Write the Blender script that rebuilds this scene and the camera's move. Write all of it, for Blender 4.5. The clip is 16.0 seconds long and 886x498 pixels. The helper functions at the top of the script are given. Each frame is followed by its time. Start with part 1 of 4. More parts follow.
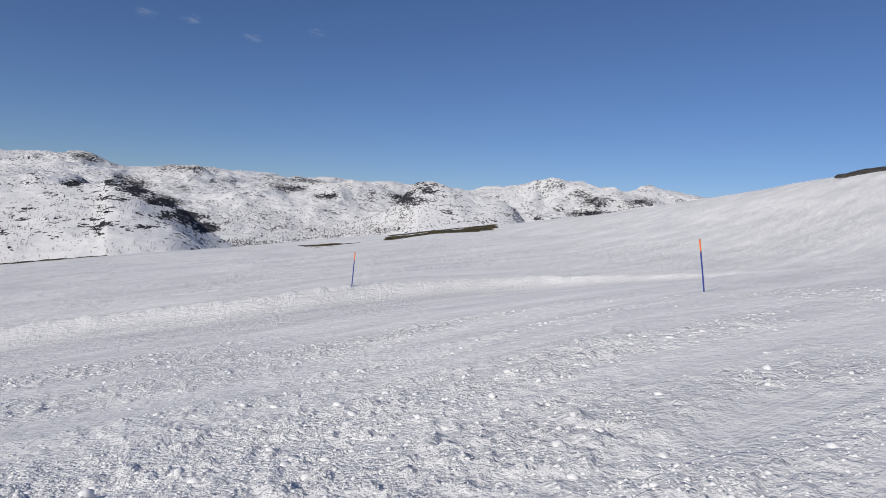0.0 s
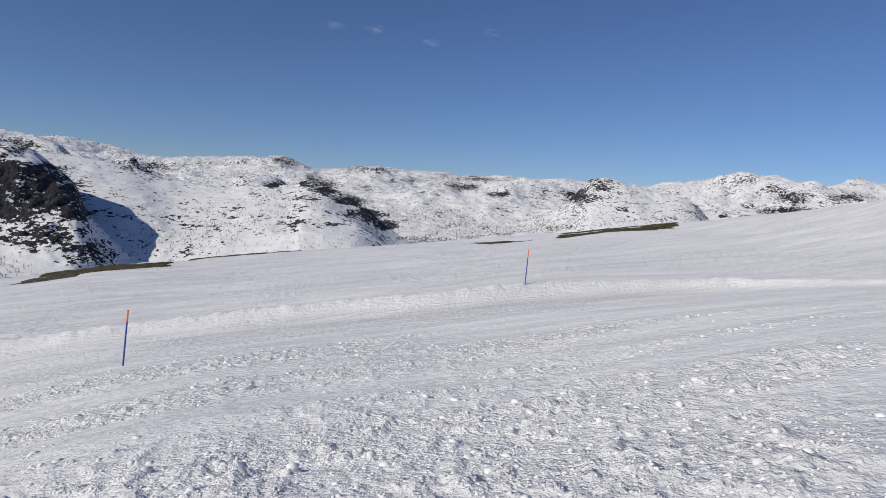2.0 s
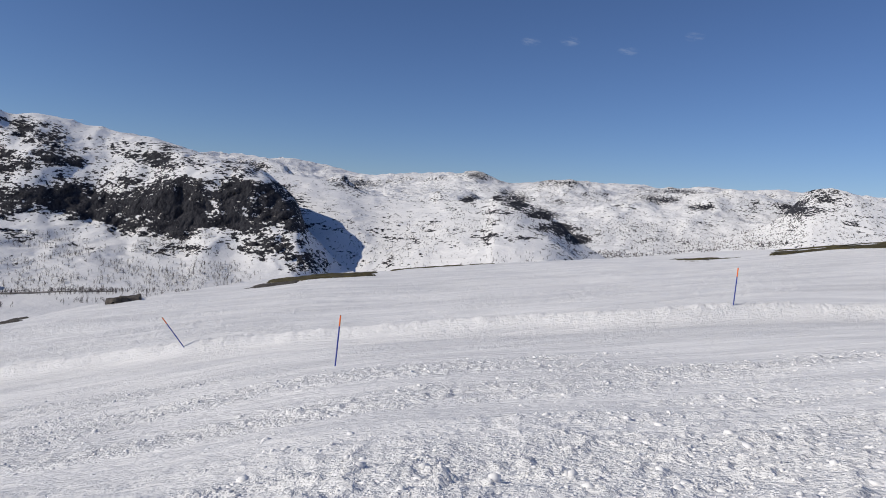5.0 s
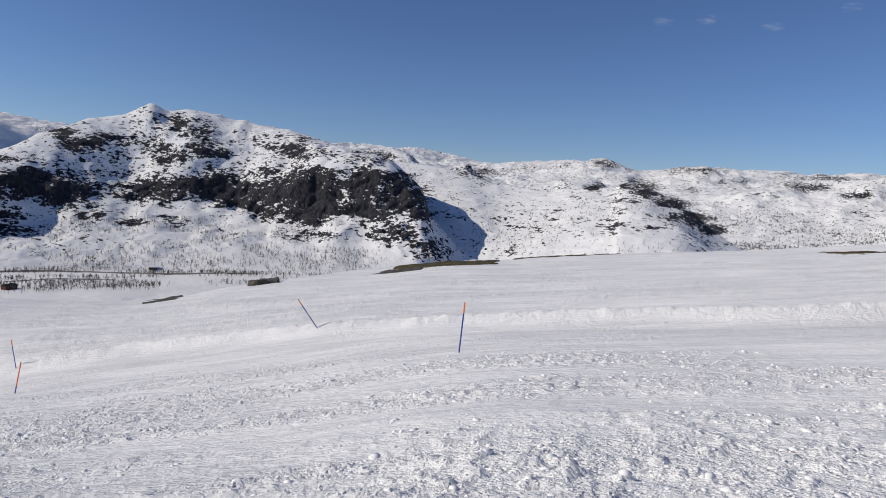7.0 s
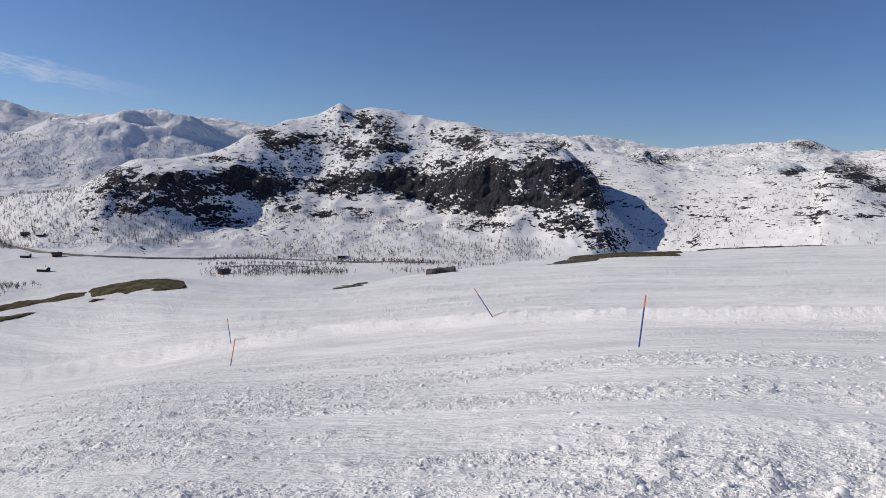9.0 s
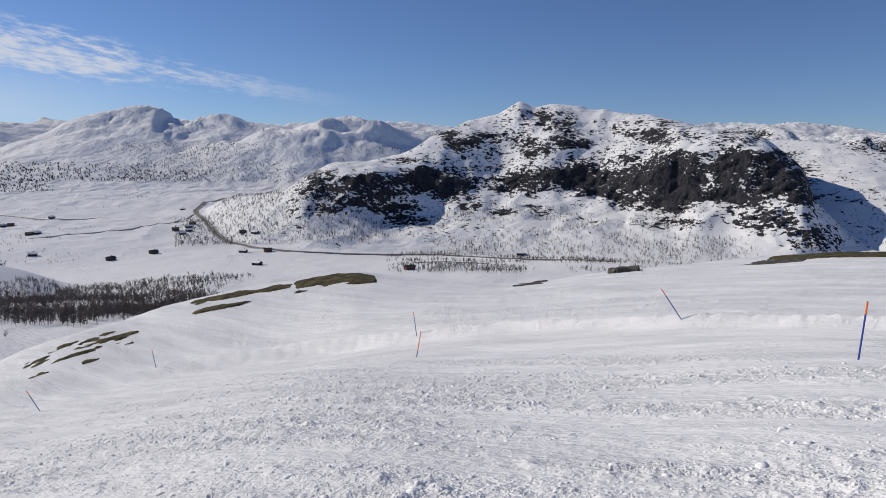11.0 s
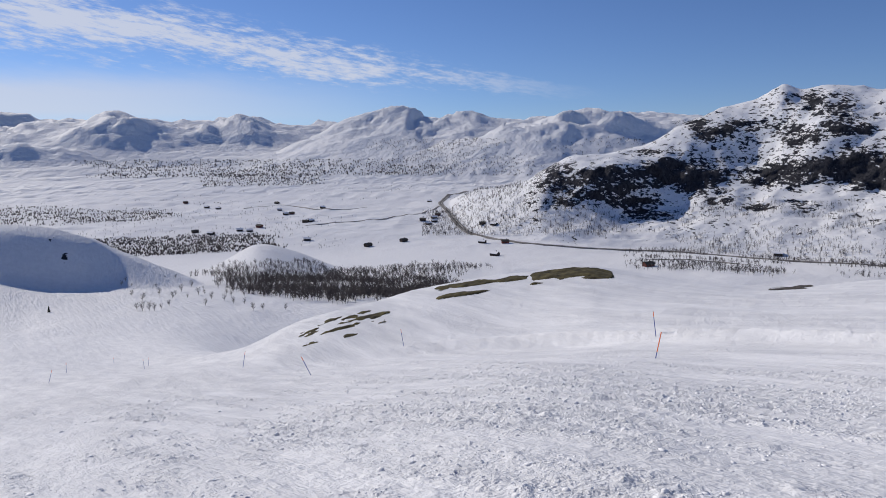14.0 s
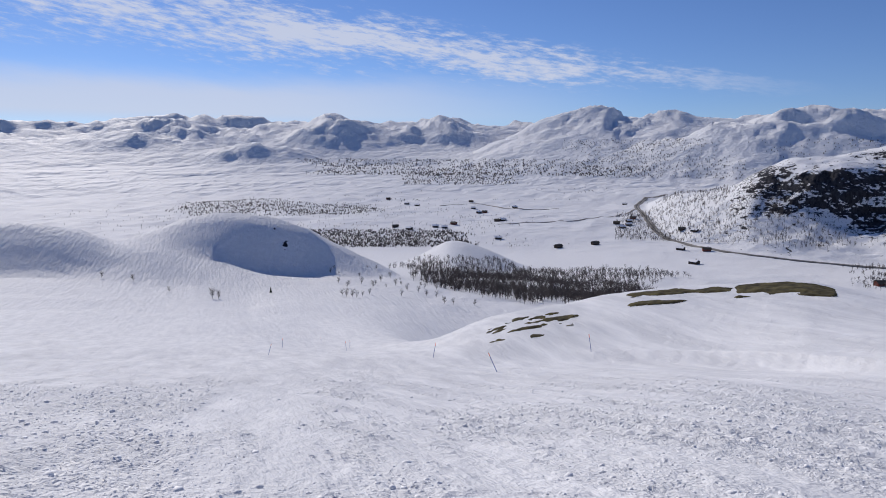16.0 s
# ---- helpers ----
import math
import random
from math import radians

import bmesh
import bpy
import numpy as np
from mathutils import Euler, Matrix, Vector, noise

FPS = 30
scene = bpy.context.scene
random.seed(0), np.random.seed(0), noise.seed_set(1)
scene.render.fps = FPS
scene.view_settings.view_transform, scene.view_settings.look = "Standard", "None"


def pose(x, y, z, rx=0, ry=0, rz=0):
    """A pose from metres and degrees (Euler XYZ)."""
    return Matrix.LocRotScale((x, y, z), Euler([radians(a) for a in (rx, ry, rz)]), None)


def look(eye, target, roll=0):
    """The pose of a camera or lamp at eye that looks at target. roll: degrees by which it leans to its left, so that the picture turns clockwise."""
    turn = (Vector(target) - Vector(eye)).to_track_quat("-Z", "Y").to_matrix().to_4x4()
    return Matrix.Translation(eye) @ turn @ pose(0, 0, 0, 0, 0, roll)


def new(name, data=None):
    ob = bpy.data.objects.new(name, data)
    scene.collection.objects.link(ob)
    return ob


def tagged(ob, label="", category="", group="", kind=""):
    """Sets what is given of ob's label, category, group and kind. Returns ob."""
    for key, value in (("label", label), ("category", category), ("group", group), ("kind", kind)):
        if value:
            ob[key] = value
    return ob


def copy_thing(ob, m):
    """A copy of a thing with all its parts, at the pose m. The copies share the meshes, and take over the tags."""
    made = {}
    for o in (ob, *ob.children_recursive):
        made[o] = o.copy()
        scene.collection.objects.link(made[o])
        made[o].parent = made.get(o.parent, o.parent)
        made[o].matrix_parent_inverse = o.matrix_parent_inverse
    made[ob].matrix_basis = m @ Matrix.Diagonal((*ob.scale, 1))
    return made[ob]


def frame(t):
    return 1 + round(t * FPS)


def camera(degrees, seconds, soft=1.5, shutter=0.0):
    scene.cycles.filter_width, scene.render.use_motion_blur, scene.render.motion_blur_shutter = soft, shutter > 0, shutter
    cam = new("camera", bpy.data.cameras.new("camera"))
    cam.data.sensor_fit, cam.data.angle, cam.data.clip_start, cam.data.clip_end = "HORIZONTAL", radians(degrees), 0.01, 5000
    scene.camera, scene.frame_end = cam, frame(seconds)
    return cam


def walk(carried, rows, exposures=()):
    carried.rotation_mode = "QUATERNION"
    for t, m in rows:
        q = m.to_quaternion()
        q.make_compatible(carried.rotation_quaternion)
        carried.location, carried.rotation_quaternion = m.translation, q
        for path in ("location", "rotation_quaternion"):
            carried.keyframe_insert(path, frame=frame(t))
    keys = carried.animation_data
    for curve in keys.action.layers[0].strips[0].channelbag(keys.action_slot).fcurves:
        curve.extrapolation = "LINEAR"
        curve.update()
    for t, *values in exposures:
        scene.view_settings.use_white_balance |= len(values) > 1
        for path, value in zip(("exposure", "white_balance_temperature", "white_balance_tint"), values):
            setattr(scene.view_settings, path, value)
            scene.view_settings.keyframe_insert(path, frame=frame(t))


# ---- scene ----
cam = camera(67.92, 16.0, soft=0.9)
walk(cam, [
(0.0, pose(-0.001, 0.450, 1.6, 87.44, -3.96, 0.18)),
    (0.5, pose(-0.033, 0.449, 1.6, 86.82, -3.58, 4.22)),
    (1.0, pose(-0.057, 0.446, 1.6, 86.78, -3.54, 7.26)),
    (1.5, pose(-0.085, 0.442, 1.6, 86.61, -3.90, 10.87)),
    (2.0, pose(-0.117, 0.435, 1.6, 86.24, -3.76, 15.08)),
    (2.5, pose(-0.144, 0.426, 1.6, 86.19, -3.98, 18.73)),
    (3.0, pose(-0.167, 0.418, 1.6, 86.51, -3.47, 21.79)),
    (3.5, pose(-0.188, 0.409, 1.6, 86.37, -3.42, 24.64)),
    (6.0, pose(-0.269, 0.361, 1.6, 85.49, -3.59, 36.64)),
    (6.5, pose(-0.287, 0.347, 1.6, 84.63, -3.54, 39.57)),
    (7.0, pose(-0.303, 0.332, 1.6, 84.70, -3.53, 42.37)),
    (7.5, pose(-0.317, 0.319, 1.6, 84.87, -3.03, 44.81)),
    (8.0, pose(-0.334, 0.302, 1.6, 84.46, -2.61, 47.83)),
    (8.5, pose(-0.356, 0.275, 1.6, 83.53, -2.29, 52.34)),
    (9.0, pose(-0.379, 0.243, 1.6, 83.10, -2.19, 57.32)),
    (11.5, pose(-0.436, 0.111, 1.6, 82.39, -0.71, 75.72)),
    (12.0, pose(-0.441, 0.088, 1.6, 82.21, -0.92, 78.71)),
    (12.5, pose(-0.446, 0.061, 1.6, 82.02, -0.20, 82.22)),
    (13.0, pose(-0.449, 0.035, 1.6, 81.74, -0.12, 85.51)),
    (13.5, pose(-0.450, 0.003, 1.6, 82.21, -0.11, 89.63)),
    (14.0, pose(-0.449, -0.024, 1.6, 81.86, 0.28, 93.11)),
    (14.5, pose(-0.444, -0.071, 1.6, 82.24, 1.09, 99.02)),
    (15.0, pose(-0.438, -0.102, 1.6, 81.90, 1.32, 103.08)),
    (15.5, pose(-0.433, -0.123, 1.6, 82.10, 0.84, 105.88)),
    (16.0, pose(-0.423, -0.152, 1.6, 81.91, -0.18, 109.76)),
], exposures=[(0.0, -0.14, 6500, 10), (3.5, -0.07, 6550, 10), (8.5, 0.03, 6650, 10), (12.5, 0.03, 6500, 11), (16.0, 0.0, 6200, 14)])

# ---------------------------------------------------------------- light
SUN_AZ, SUN_EL = 141.0, 31.0          # degrees to the left of +y, degrees up


def bearing(az, dist=1.0):
    """Plan position at az degrees to the left of +y."""
    a = radians(az)
    return -math.sin(a) * dist, math.cos(a) * dist


SUN_X, SUN_Y = sx, sy = bearing(SUN_AZ)
sun = new("sun", bpy.data.lights.new("sun", "SUN"))
sun.data.energy, sun.data.angle, sun.data.color = 3.55, radians(0.5), (1.0, 0.93, 0.81)
sun.matrix_world = look((sx * 50, sy * 50, 50 * math.tan(radians(SUN_EL))), (0, 0, 0))

world = bpy.data.worlds.new("world")
scene.world = world
world.use_nodes = True


def link(nt, a, b):
    nt.links.new(a, b)


def node(nt, kind, **inputs):
    n = nt.nodes.new(kind)
    for key, value in inputs.items():
        n.inputs[key.replace("_", " ")].default_value = value
    return n


def maths(nt, op, a, b=None, c=None):
    n = nt.nodes.new("ShaderNodeMath")
    n.operation = op
    for i, v in enumerate((a, b, c)):
        if v is None:
            continue
        if isinstance(v, (int, float)):
            n.inputs[i].default_value = v
        else:
            link(nt, v, n.inputs[i])
    return n.outputs[0]


def smooth(nt, value, a, b):
    """0 to 1 as value goes from a to b."""
    r = nt.nodes.new("ShaderNodeMapRange")
    r.interpolation_type = "SMOOTHSTEP"
    lo, hi = min(a, b), max(a, b)
    r.inputs["From Min"].default_value, r.inputs["From Max"].default_value = lo, hi
    if a > b:
        r.inputs["To Min"].default_value, r.inputs["To Max"].default_value = 1.0, 0.0
    link(nt, value, r.inputs["Value"])
    return r.outputs[0]


def sky():
    nt = world.node_tree
    nt.nodes.clear()
    out = nt.nodes.new("ShaderNodeOutputWorld")
    bg = node(nt, "ShaderNodeBackground", Strength=0.07)
    tex = nt.nodes.new("ShaderNodeTexSky")
    tex.sky_type, tex.sun_disc = "NISHITA", False
    tex.sun_elevation, tex.sun_rotation = radians(SUN_EL), radians(-SUN_AZ)
    tex.altitude, tex.air_density, tex.dust_density, tex.ozone_density = 1200, 0.9, 0.15, 4.0
    tint = nt.nodes.new("ShaderNodeMix")
    tint.data_type, tint.blend_type = "RGBA", "MULTIPLY"
    tint.inputs[0].default_value = 1.0
    tint.inputs[7].default_value = (0.86, 0.95, 1.17, 1)
    link(nt, tex.outputs[0], tint.inputs[6])
    # thin cirrus: a mottled band that climbs to the left of the far range, and a veil low over the plain
    geo = nt.nodes.new("ShaderNodeTexCoord")
    sep = nt.nodes.new("ShaderNodeSeparateXYZ")
    link(nt, geo.outputs["Generated"], sep.inputs[0])
    az = maths(nt, "DEGREES", maths(nt, "ARCTAN2", maths(nt, "MULTIPLY", sep.outputs[0], -1.0), sep.outputs[1]))
    el = maths(nt, "DEGREES", maths(nt, "ARCSINE", sep.outputs[2]))
    flat = nt.nodes.new("ShaderNodeCombineXYZ")
    link(nt, maths(nt, "MULTIPLY", az, 0.22), flat.inputs[0])
    link(nt, maths(nt, "ADD", el, maths(nt, "MULTIPLY", az, -0.13)), flat.inputs[1])
    wide = node(nt, "ShaderNodeTexNoise", Scale=0.42, Detail=5.0, Roughness=0.6)
    curd = node(nt, "ShaderNodeTexNoise", Scale=2.6, Detail=4.0, Roughness=0.65)
    for n in (wide, curd):
        link(nt, flat.outputs[0], n.inputs["Vector"])
    off = maths(nt, "SUBTRACT", el, maths(nt, "ADD", maths(nt, "MULTIPLY", maths(nt, "SUBTRACT", az, 82.0), 0.12), 5.2))
    fall = maths(nt, "SUBTRACT", 1.0, maths(nt, "DIVIDE", maths(nt, "ABSOLUTE", off), maths(nt, "ADD", 0.9, maths(nt, "MULTIPLY", maths(nt, "MAXIMUM", maths(nt, "SUBTRACT", az, 82.0), 0.0), 0.075))))
    ends = maths(nt, "MULTIPLY", smooth(nt, az, 78, 102), smooth(nt, az, 160, 140))
    grain = maths(nt, "ADD", maths(nt, "MULTIPLY", wide.outputs[0], 0.9), maths(nt, "MULTIPLY", curd.outputs[0], 1.1))
    band = maths(nt, "MULTIPLY", maths(nt, "MULTIPLY", smooth(nt, maths(nt, "ADD", grain, maths(nt, "MULTIPLY", fall, 0.4)), 1.08, 1.55), smooth(nt, fall, -0.1, 0.5)), ends)
    veil = maths(nt, "MULTIPLY", maths(nt, "MULTIPLY", smooth(nt, el, 2.0, 3.5), smooth(nt, maths(nt, "ADD", el, maths(nt, "MULTIPLY", wide.outputs[0], 2.0)), 8.2, 5.6)), smooth(nt, az, 90, 128))
    cover = maths(nt, "MINIMUM", maths(nt, "ADD", maths(nt, "MULTIPLY", band, 0.95), maths(nt, "MULTIPLY", veil, 0.75)), 0.85)
    # a few faint wisps high over the plateau
    for a0, e0 in ((25.1, 14.2), (17.0, 13.6), (11.9, 14.6), (21.8, 14.3)):
        da, de = maths(nt, "DIVIDE", maths(nt, "SUBTRACT", az, a0), 1.0), maths(nt, "DIVIDE", maths(nt, "SUBTRACT", el, e0), 0.45)
        off = maths(nt, "ADD", maths(nt, "MULTIPLY", da, da), maths(nt, "MULTIPLY", de, de))
        puff = maths(nt, "MULTIPLY", smooth(nt, off, 1.0, 0.0), smooth(nt, curd.outputs[0], 0.42, 0.7))
        cover = maths(nt, "ADD", cover, maths(nt, "MULTIPLY", puff, 0.16))
    cloud = nt.nodes.new("ShaderNodeMix")
    cloud.data_type = "RGBA"
    link(nt, cover, cloud.inputs[0])
    link(nt, tint.outputs[2], cloud.inputs[6])
    cloud.inputs[7].default_value = (8.6, 9.1, 10.2, 1)
    link(nt, cloud.outputs[2], bg.inputs[0])
    link(nt, bg.outputs[0], out.inputs[0])


sky()

# ---------------------------------------------------------------- noise and interpolation


def lattice(ix, iy, seed):
    h = (ix.astype(np.int64) * 374761393 + iy.astype(np.int64) * 668265263 + seed * 1442695041) & 0x7FFFFFFF
    h = ((h ^ (h >> 13)) * 1274126177) & 0x7FFFFFFF
    h = ((h ^ (h >> 16)) * 2246822519) & 0x7FFFFFFF
    return ((h ^ (h >> 15)) & 0xFFFFF) / float(0xFFFFF) * 2 - 1


def value_noise(x, y, seed=0):
    x0, y0 = np.floor(x), np.floor(y)
    u, v = x - x0, y - y0
    u, v = u * u * u * (u * (u * 6 - 15) + 10), v * v * v * (v * (v * 6 - 15) + 10)
    a, b = lattice(x0, y0, seed), lattice(x0 + 1, y0, seed)
    c, d = lattice(x0, y0 + 1, seed), lattice(x0 + 1, y0 + 1, seed)
    return (a + (b - a) * u) * (1 - v) + (c + (d - c) * u) * v


def fbm(x, y, size, octaves=4, seed=0, gain=0.5, ridged=False):
    """Fractal noise about -1..1 whose largest forms are size metres across."""
    total, amp, norm = 0.0, 1.0, 0.0
    for o in range(octaves):
        f = 2.03 ** o / size
        c, s = math.cos(o * 0.7), math.sin(o * 0.7)
        n = value_noise((x * c - y * s) * f + 17.3 * o, (x * s + y * c) * f - 9.1 * o, seed + o)
        total = total + amp * ((1 - 2 * np.abs(n)) if ridged else n)
        norm += amp
        amp *= gain
    return total / norm


def ramp(x, a, b):
    t = np.clip((x - a) / (b - a), 0, 1)
    return t * t * (3 - 2 * t)


def pchip(xk, yk, x):
    """Monotone cubic through the knots xk, yk (n, k), at x (n, m)."""
    h, d = np.diff(xk, axis=1), np.diff(yk, axis=1) / np.diff(xk, axis=1)
    m = np.zeros_like(yk)
    w1, w2 = 2 * h[:, 1:] + h[:, :-1], h[:, 1:] + 2 * h[:, :-1]
    same = d[:, 1:] * d[:, :-1] > 0
    safe0, safe1 = np.where(same, d[:, :-1], 1), np.where(same, d[:, 1:], 1)
    m[:, 1:-1] = np.where(same, (w1 + w2) / (w1 / safe0 + w2 / safe1), 0)
    m[:, 0], m[:, -1] = d[:, 0], d[:, -1]
    y = np.empty(np.broadcast(x, x).shape)
    y[:] = yk[:, -1:]
    for k in range(h.shape[1]):
        t = (x - xk[:, k:k + 1]) / h[:, k:k + 1]
        t2, t3 = t * t, t * t * t
        piece = ((2 * t3 - 3 * t2 + 1) * yk[:, k:k + 1] + (t3 - 2 * t2 + t) * h[:, k:k + 1] * m[:, k:k + 1]
                 + (3 * t2 - 2 * t3) * yk[:, k + 1:k + 2] + (t3 - t2) * h[:, k:k + 1] * m[:, k + 1:k + 2])
        y = np.where((t >= 0) & (t < 1), piece, y)
    return y


def table(az, rows, column):
    """One column of a table of rows (azimuth, ...), smoothly between its rows."""
    a = np.array([r[0] for r in rows], float)[None]
    v = np.array([r[column] for r in rows], float)[None]
    return pchip(a, v, np.clip(az, a[0, 0], a[0, -1] - 1e-6)[None])[0]


def rounded(az, rows, column, width):
    """The same, rounded off over that many degrees."""
    return sum(table(az + width * o, rows, column) for o in (-1, -0.67, -0.33, 0, 0.33, 0.67, 1)) / 7


def rise(degrees, dist):
    """Height of a point at dist that is seen from eye level under that many degrees."""
    return 1.6 + dist * np.tan(np.radians(degrees))


# ---------------------------------------------------------------- the lie of the land
# azimuth, then distance and slope angle as seen from the stand: track edge, berm foot, crest of the slope
SLOPE = [
    (-50, 26, -0.5, 46, 1.5, 120, 9.0), (-34, 26, -2.4, 46, -0.8, 120, 5.9), (-22, 26, -4.3, 45, -3.0, 125, 3.2),
    (-10, 25, -6.3, 42, -4.6, 130, 0.7), (0, 24.5, -8.4, 39, -5.9, 135, -0.75), (8, 24, -9.8, 37, -6.9, 135, -2.2),
    (18, 24, -11.2, 36, -8.7, 130, -3.5), (27, 24, -12.3, 36, -9.9, 125, -4.6), (34, 24.5, -13.1, 36.5, -10.9, 122, -5.5),
    (41, 25, -13.8, 37, -11.6, 118, -6.25), (52, 30, -15.1, 39, -12.8, 105, -8.1), (60, 34, -15.7, 43, -13.6, 98, -9.2),
    (68, 38, -16.1, 47, -14.2, 94, -10.4), (74, 41, -16.4, 51, -14.7, 92, -10.25), (80, 45, -16.7, 57, -15.4, 92, -9.65),
    (86, 49, -17.1, 63, -16.1, 91, -10.25), (94, 53, -17.7, 68, -16.5, 90, -11.4), (100, 55, -18.3, 71, -16.8, 89, -12.8),
    (105, 57, -18.6, 73, -17.0, 88, -14.0), (109, 58, -18.6, 75, -16.9, 90, -15.5), (114, 60, -18.5, 82, -17.2, 120, -16.5),
    (119, 62, -18.3, 95, -17.0, 150, -16.3), (126, 64, -17.8, 105, -16.6, 190, -14.6), (136, 66, -16.6, 110, -15.4, 200, -13.4),
    (150, 66, -14.6, 110, -13.0, 200, -11.0), (175, 60, -6, 110, -4, 200, -2), (230, 40, 6, 90, 10, 160, 13),
    (280, 30, 6, 60, 8, 130, 13), (310, 26, -0.5, 46, 1.5, 120, 9.0)]
# azimuth, two more rings beyond the crest: distance, height
BEYOND = [(-50, 190, -15, 600, -110), (0, 200, -35, 600, -125), (40, 180, -45, 560, -125), (75, 150, -48, 480, -112),
          (95, 150, -55, 430, -94), (104, 160, -62, 430, -92), (110, 200, -62, 420, -86), (118, 330, -71, 440, -80),
          (124, 366, -73, 440, -78), (128, 366, -71, 430, -69), (131, 366, -68, 425, -58), (136, 366, -62, 420, -51), (144, 366, -55, 420, -50), (152, 366, -48, 420, -45), (200, 366, 10, 600, 20), (260, 300, 20, 600, 20), (310, 190, -15, 600, -110)]
VALLEY = [(800, -131), (1100, -149.5), (1500, -143), (2000, -131), (2600, -92), (3300, -30), (3800, 15), (4900, 70)]


def ground_rings(az, rho):
    n = len(az)
    cols = [(np.zeros(n), np.zeros(n))]
    for c in (1, 3, 5):
        w = (9, 6, 2.5)[c // 2]
        d, e = rounded(az, SLOPE, c, w), rounded(az, SLOPE, c + 1, w)
        cols.append((d, rise(e, d)))
    for c in (1, 3):
        cols.append((rounded(az, BEYOND, c, 4), rounded(az, BEYOND, c + 1, 4)))
    for d, z in VALLEY:
        cols.append((np.full(n, float(d)), np.full(n, float(z))))
    xk, yk = np.stack([c[0] for c in cols], 1), np.stack([c[1] for c in cols], 1)
    return pchip(xk, yk, rho)


# crests: azimuth, distance, angle above the eye
SKYLINE = [(-60, 4500, 2.0), (-30, 4500, 3.0), (-18, 4500, 3.5), (-14, 4500, 3.3), (-11, 4500, 4.05), (-8, 4500, 3.9), (-5, 4500, 3.2), (-2, 4500, 2.8),
           (3, 4500, 3.05), (7.5, 4500, 3.2), (11, 4500, 3.0), (18, 4500, 3.0), (22, 4500, 3.15), (25.8, 4500, 2.5),
           (27.6, 4500, 2.9), (28.6, 4500, 3.3), (32, 4500, 2.95), (36.5, 4500, 2.65), (38, 4500, 2.5), (41.5, 4500, 3.0), (46, 4500, 3.35),
           (52, 4500, 3.3), (62, 4500, 2.6), (74, 4500, 2.95), (84, 4500, 2.7)]
SKYLINE_WEST = [(70, 4500, 2.4), (84, 4500, 3.0), (96, 4500, 3.2), (102, 4500, 3.0), (107, 4500, 2.75), (109, 4500, 3.3), (111, 4500, 3.2), (113.5, 4500, 3.3),
                (118.6, 4500, 3.45), (123, 4500, 3.2), (127.5, 4500, 3.1), (129.5, 4500, 3.5), (132, 4500, 3.1), (135, 4500, 3.1),
                (138, 4500, 2.5), (144, 4500, 2.5), (155, 4500, 2.3), (170, 4500, 2.0)]
FAR_RANGE = [(70, 3500, 2.0), (75, 3500, 2.75), (78, 3500, 3.3), (82, 3500, 3.25), (85.5, 3500, 3.55), (88.5, 3500, 3.65), (91.4, 3500, 4.2),
             (93.5, 3500, 3.8), (95.7, 3500, 4.0), (98.5, 3500, 3.6), (101, 3500, 3.0), (104, 3500, 1.6), (107, 3500, 0.2)]
# azimuth, crest distance, crest angle, foot distance, foot height, cliff foot angle, cliff top angle
PEAK = [(35.5, 1240, -6.6, 1100, -147, -6.9, -6.7), (37.5, 1245, -5.67, 1090, -147, -6.2, -5.9), (39.9, 1260, -5.09, 1070, -147, -5.8, -5.3),
        (42.5, 1290, -3.27, 1040, -147, -4.6, -3.6), (43.4, 1310, -2.2, 1030, -147, -3.6, -2.5), (44.1, 1330, -0.4, 1015, -147, -3.0, -0.9),
        (45.6, 1370, 1.0, 1005, -147, -2.8, 0.4), (47.15, 1400, 2.15, 1000, -147, -3.1, 1.3), (49.1, 1440, 2.76, 1000, -147, -3.5, 1.5),
        (51.5, 1480, 3.05, 1000, -147, -3.1, 1.3), (53.4, 1530, 3.5, 1000, -147, -3.6, 1.1), (55.7, 1580, 4.1, 1010, -147, -3.6, 0.1),
        (59.8, 1640, 4.6, 1030, -147, -3.0, -0.4), (63, 1660, 5.05, 1060, -148, -2.8, -0.2), (65, 1660, 4.75, 1080, -148, -2.8, -0.7),
        (66.2, 1650, 5.15, 1090, -148, -2.9, -1.1), (68, 1640, 4.25, 1100, -148, -3.2, -1.4), (71.2, 1610, 3.3, 1110, -148, -3.4, -1.2),
        (73.6, 1570, 2.2, 1120, -148, -4.3, -1.0), (76.4, 1520, 0.6, 1120, -148, -4.8, -0.85), (79, 1490, 0.1, 1120, -148, -4.5, -0.9),
        (82, 1470, -0.25, 1130, -148, -3.6, -1.0), (84.4, 1480, -1.1, 1150, -148, -3.3, -1.8), (86.3, 1520, -2.3, 1180, -148, -3.9, -3.0),
        (90, 1700, -3.1, 1270, -147, -4.4, -3.9), (92, 1880, -3.6, 1500, -145, -4.5, -4.2), (93.6, 2050, -4.1, 1900, -140, -4.3, -4.2)]
KNOB = [(14, 1350, -5.6), (17.4, 1380, -3.5), (19.5, 1400, -2.3), (22.3, 1430, -0.15), (24, 1460, 0.65), (25.5, 1480, 1.15), (27, 1500, 1.3), (28, 1520, 0.9),
        (30, 1550, 0.82), (33.6, 1600, 0.5), (36.9, 1660, 0.64), (41, 1720, 1.6), (44, 1760, 1.9), (48, 1820, 2.2), (54, 1900, 1.5), (60, 2000, -2)]
LOFT = [(-8, 2600, -1.4), (-5.4, 2600, 1.5), (-2.4, 2600, 2.3), (0.6, 2600, 3.05), (2.5, 2600, 2.9), (4.0, 2600, 1.2), (5.5, 2600, -0.3), (9, 2600, -1.9)]
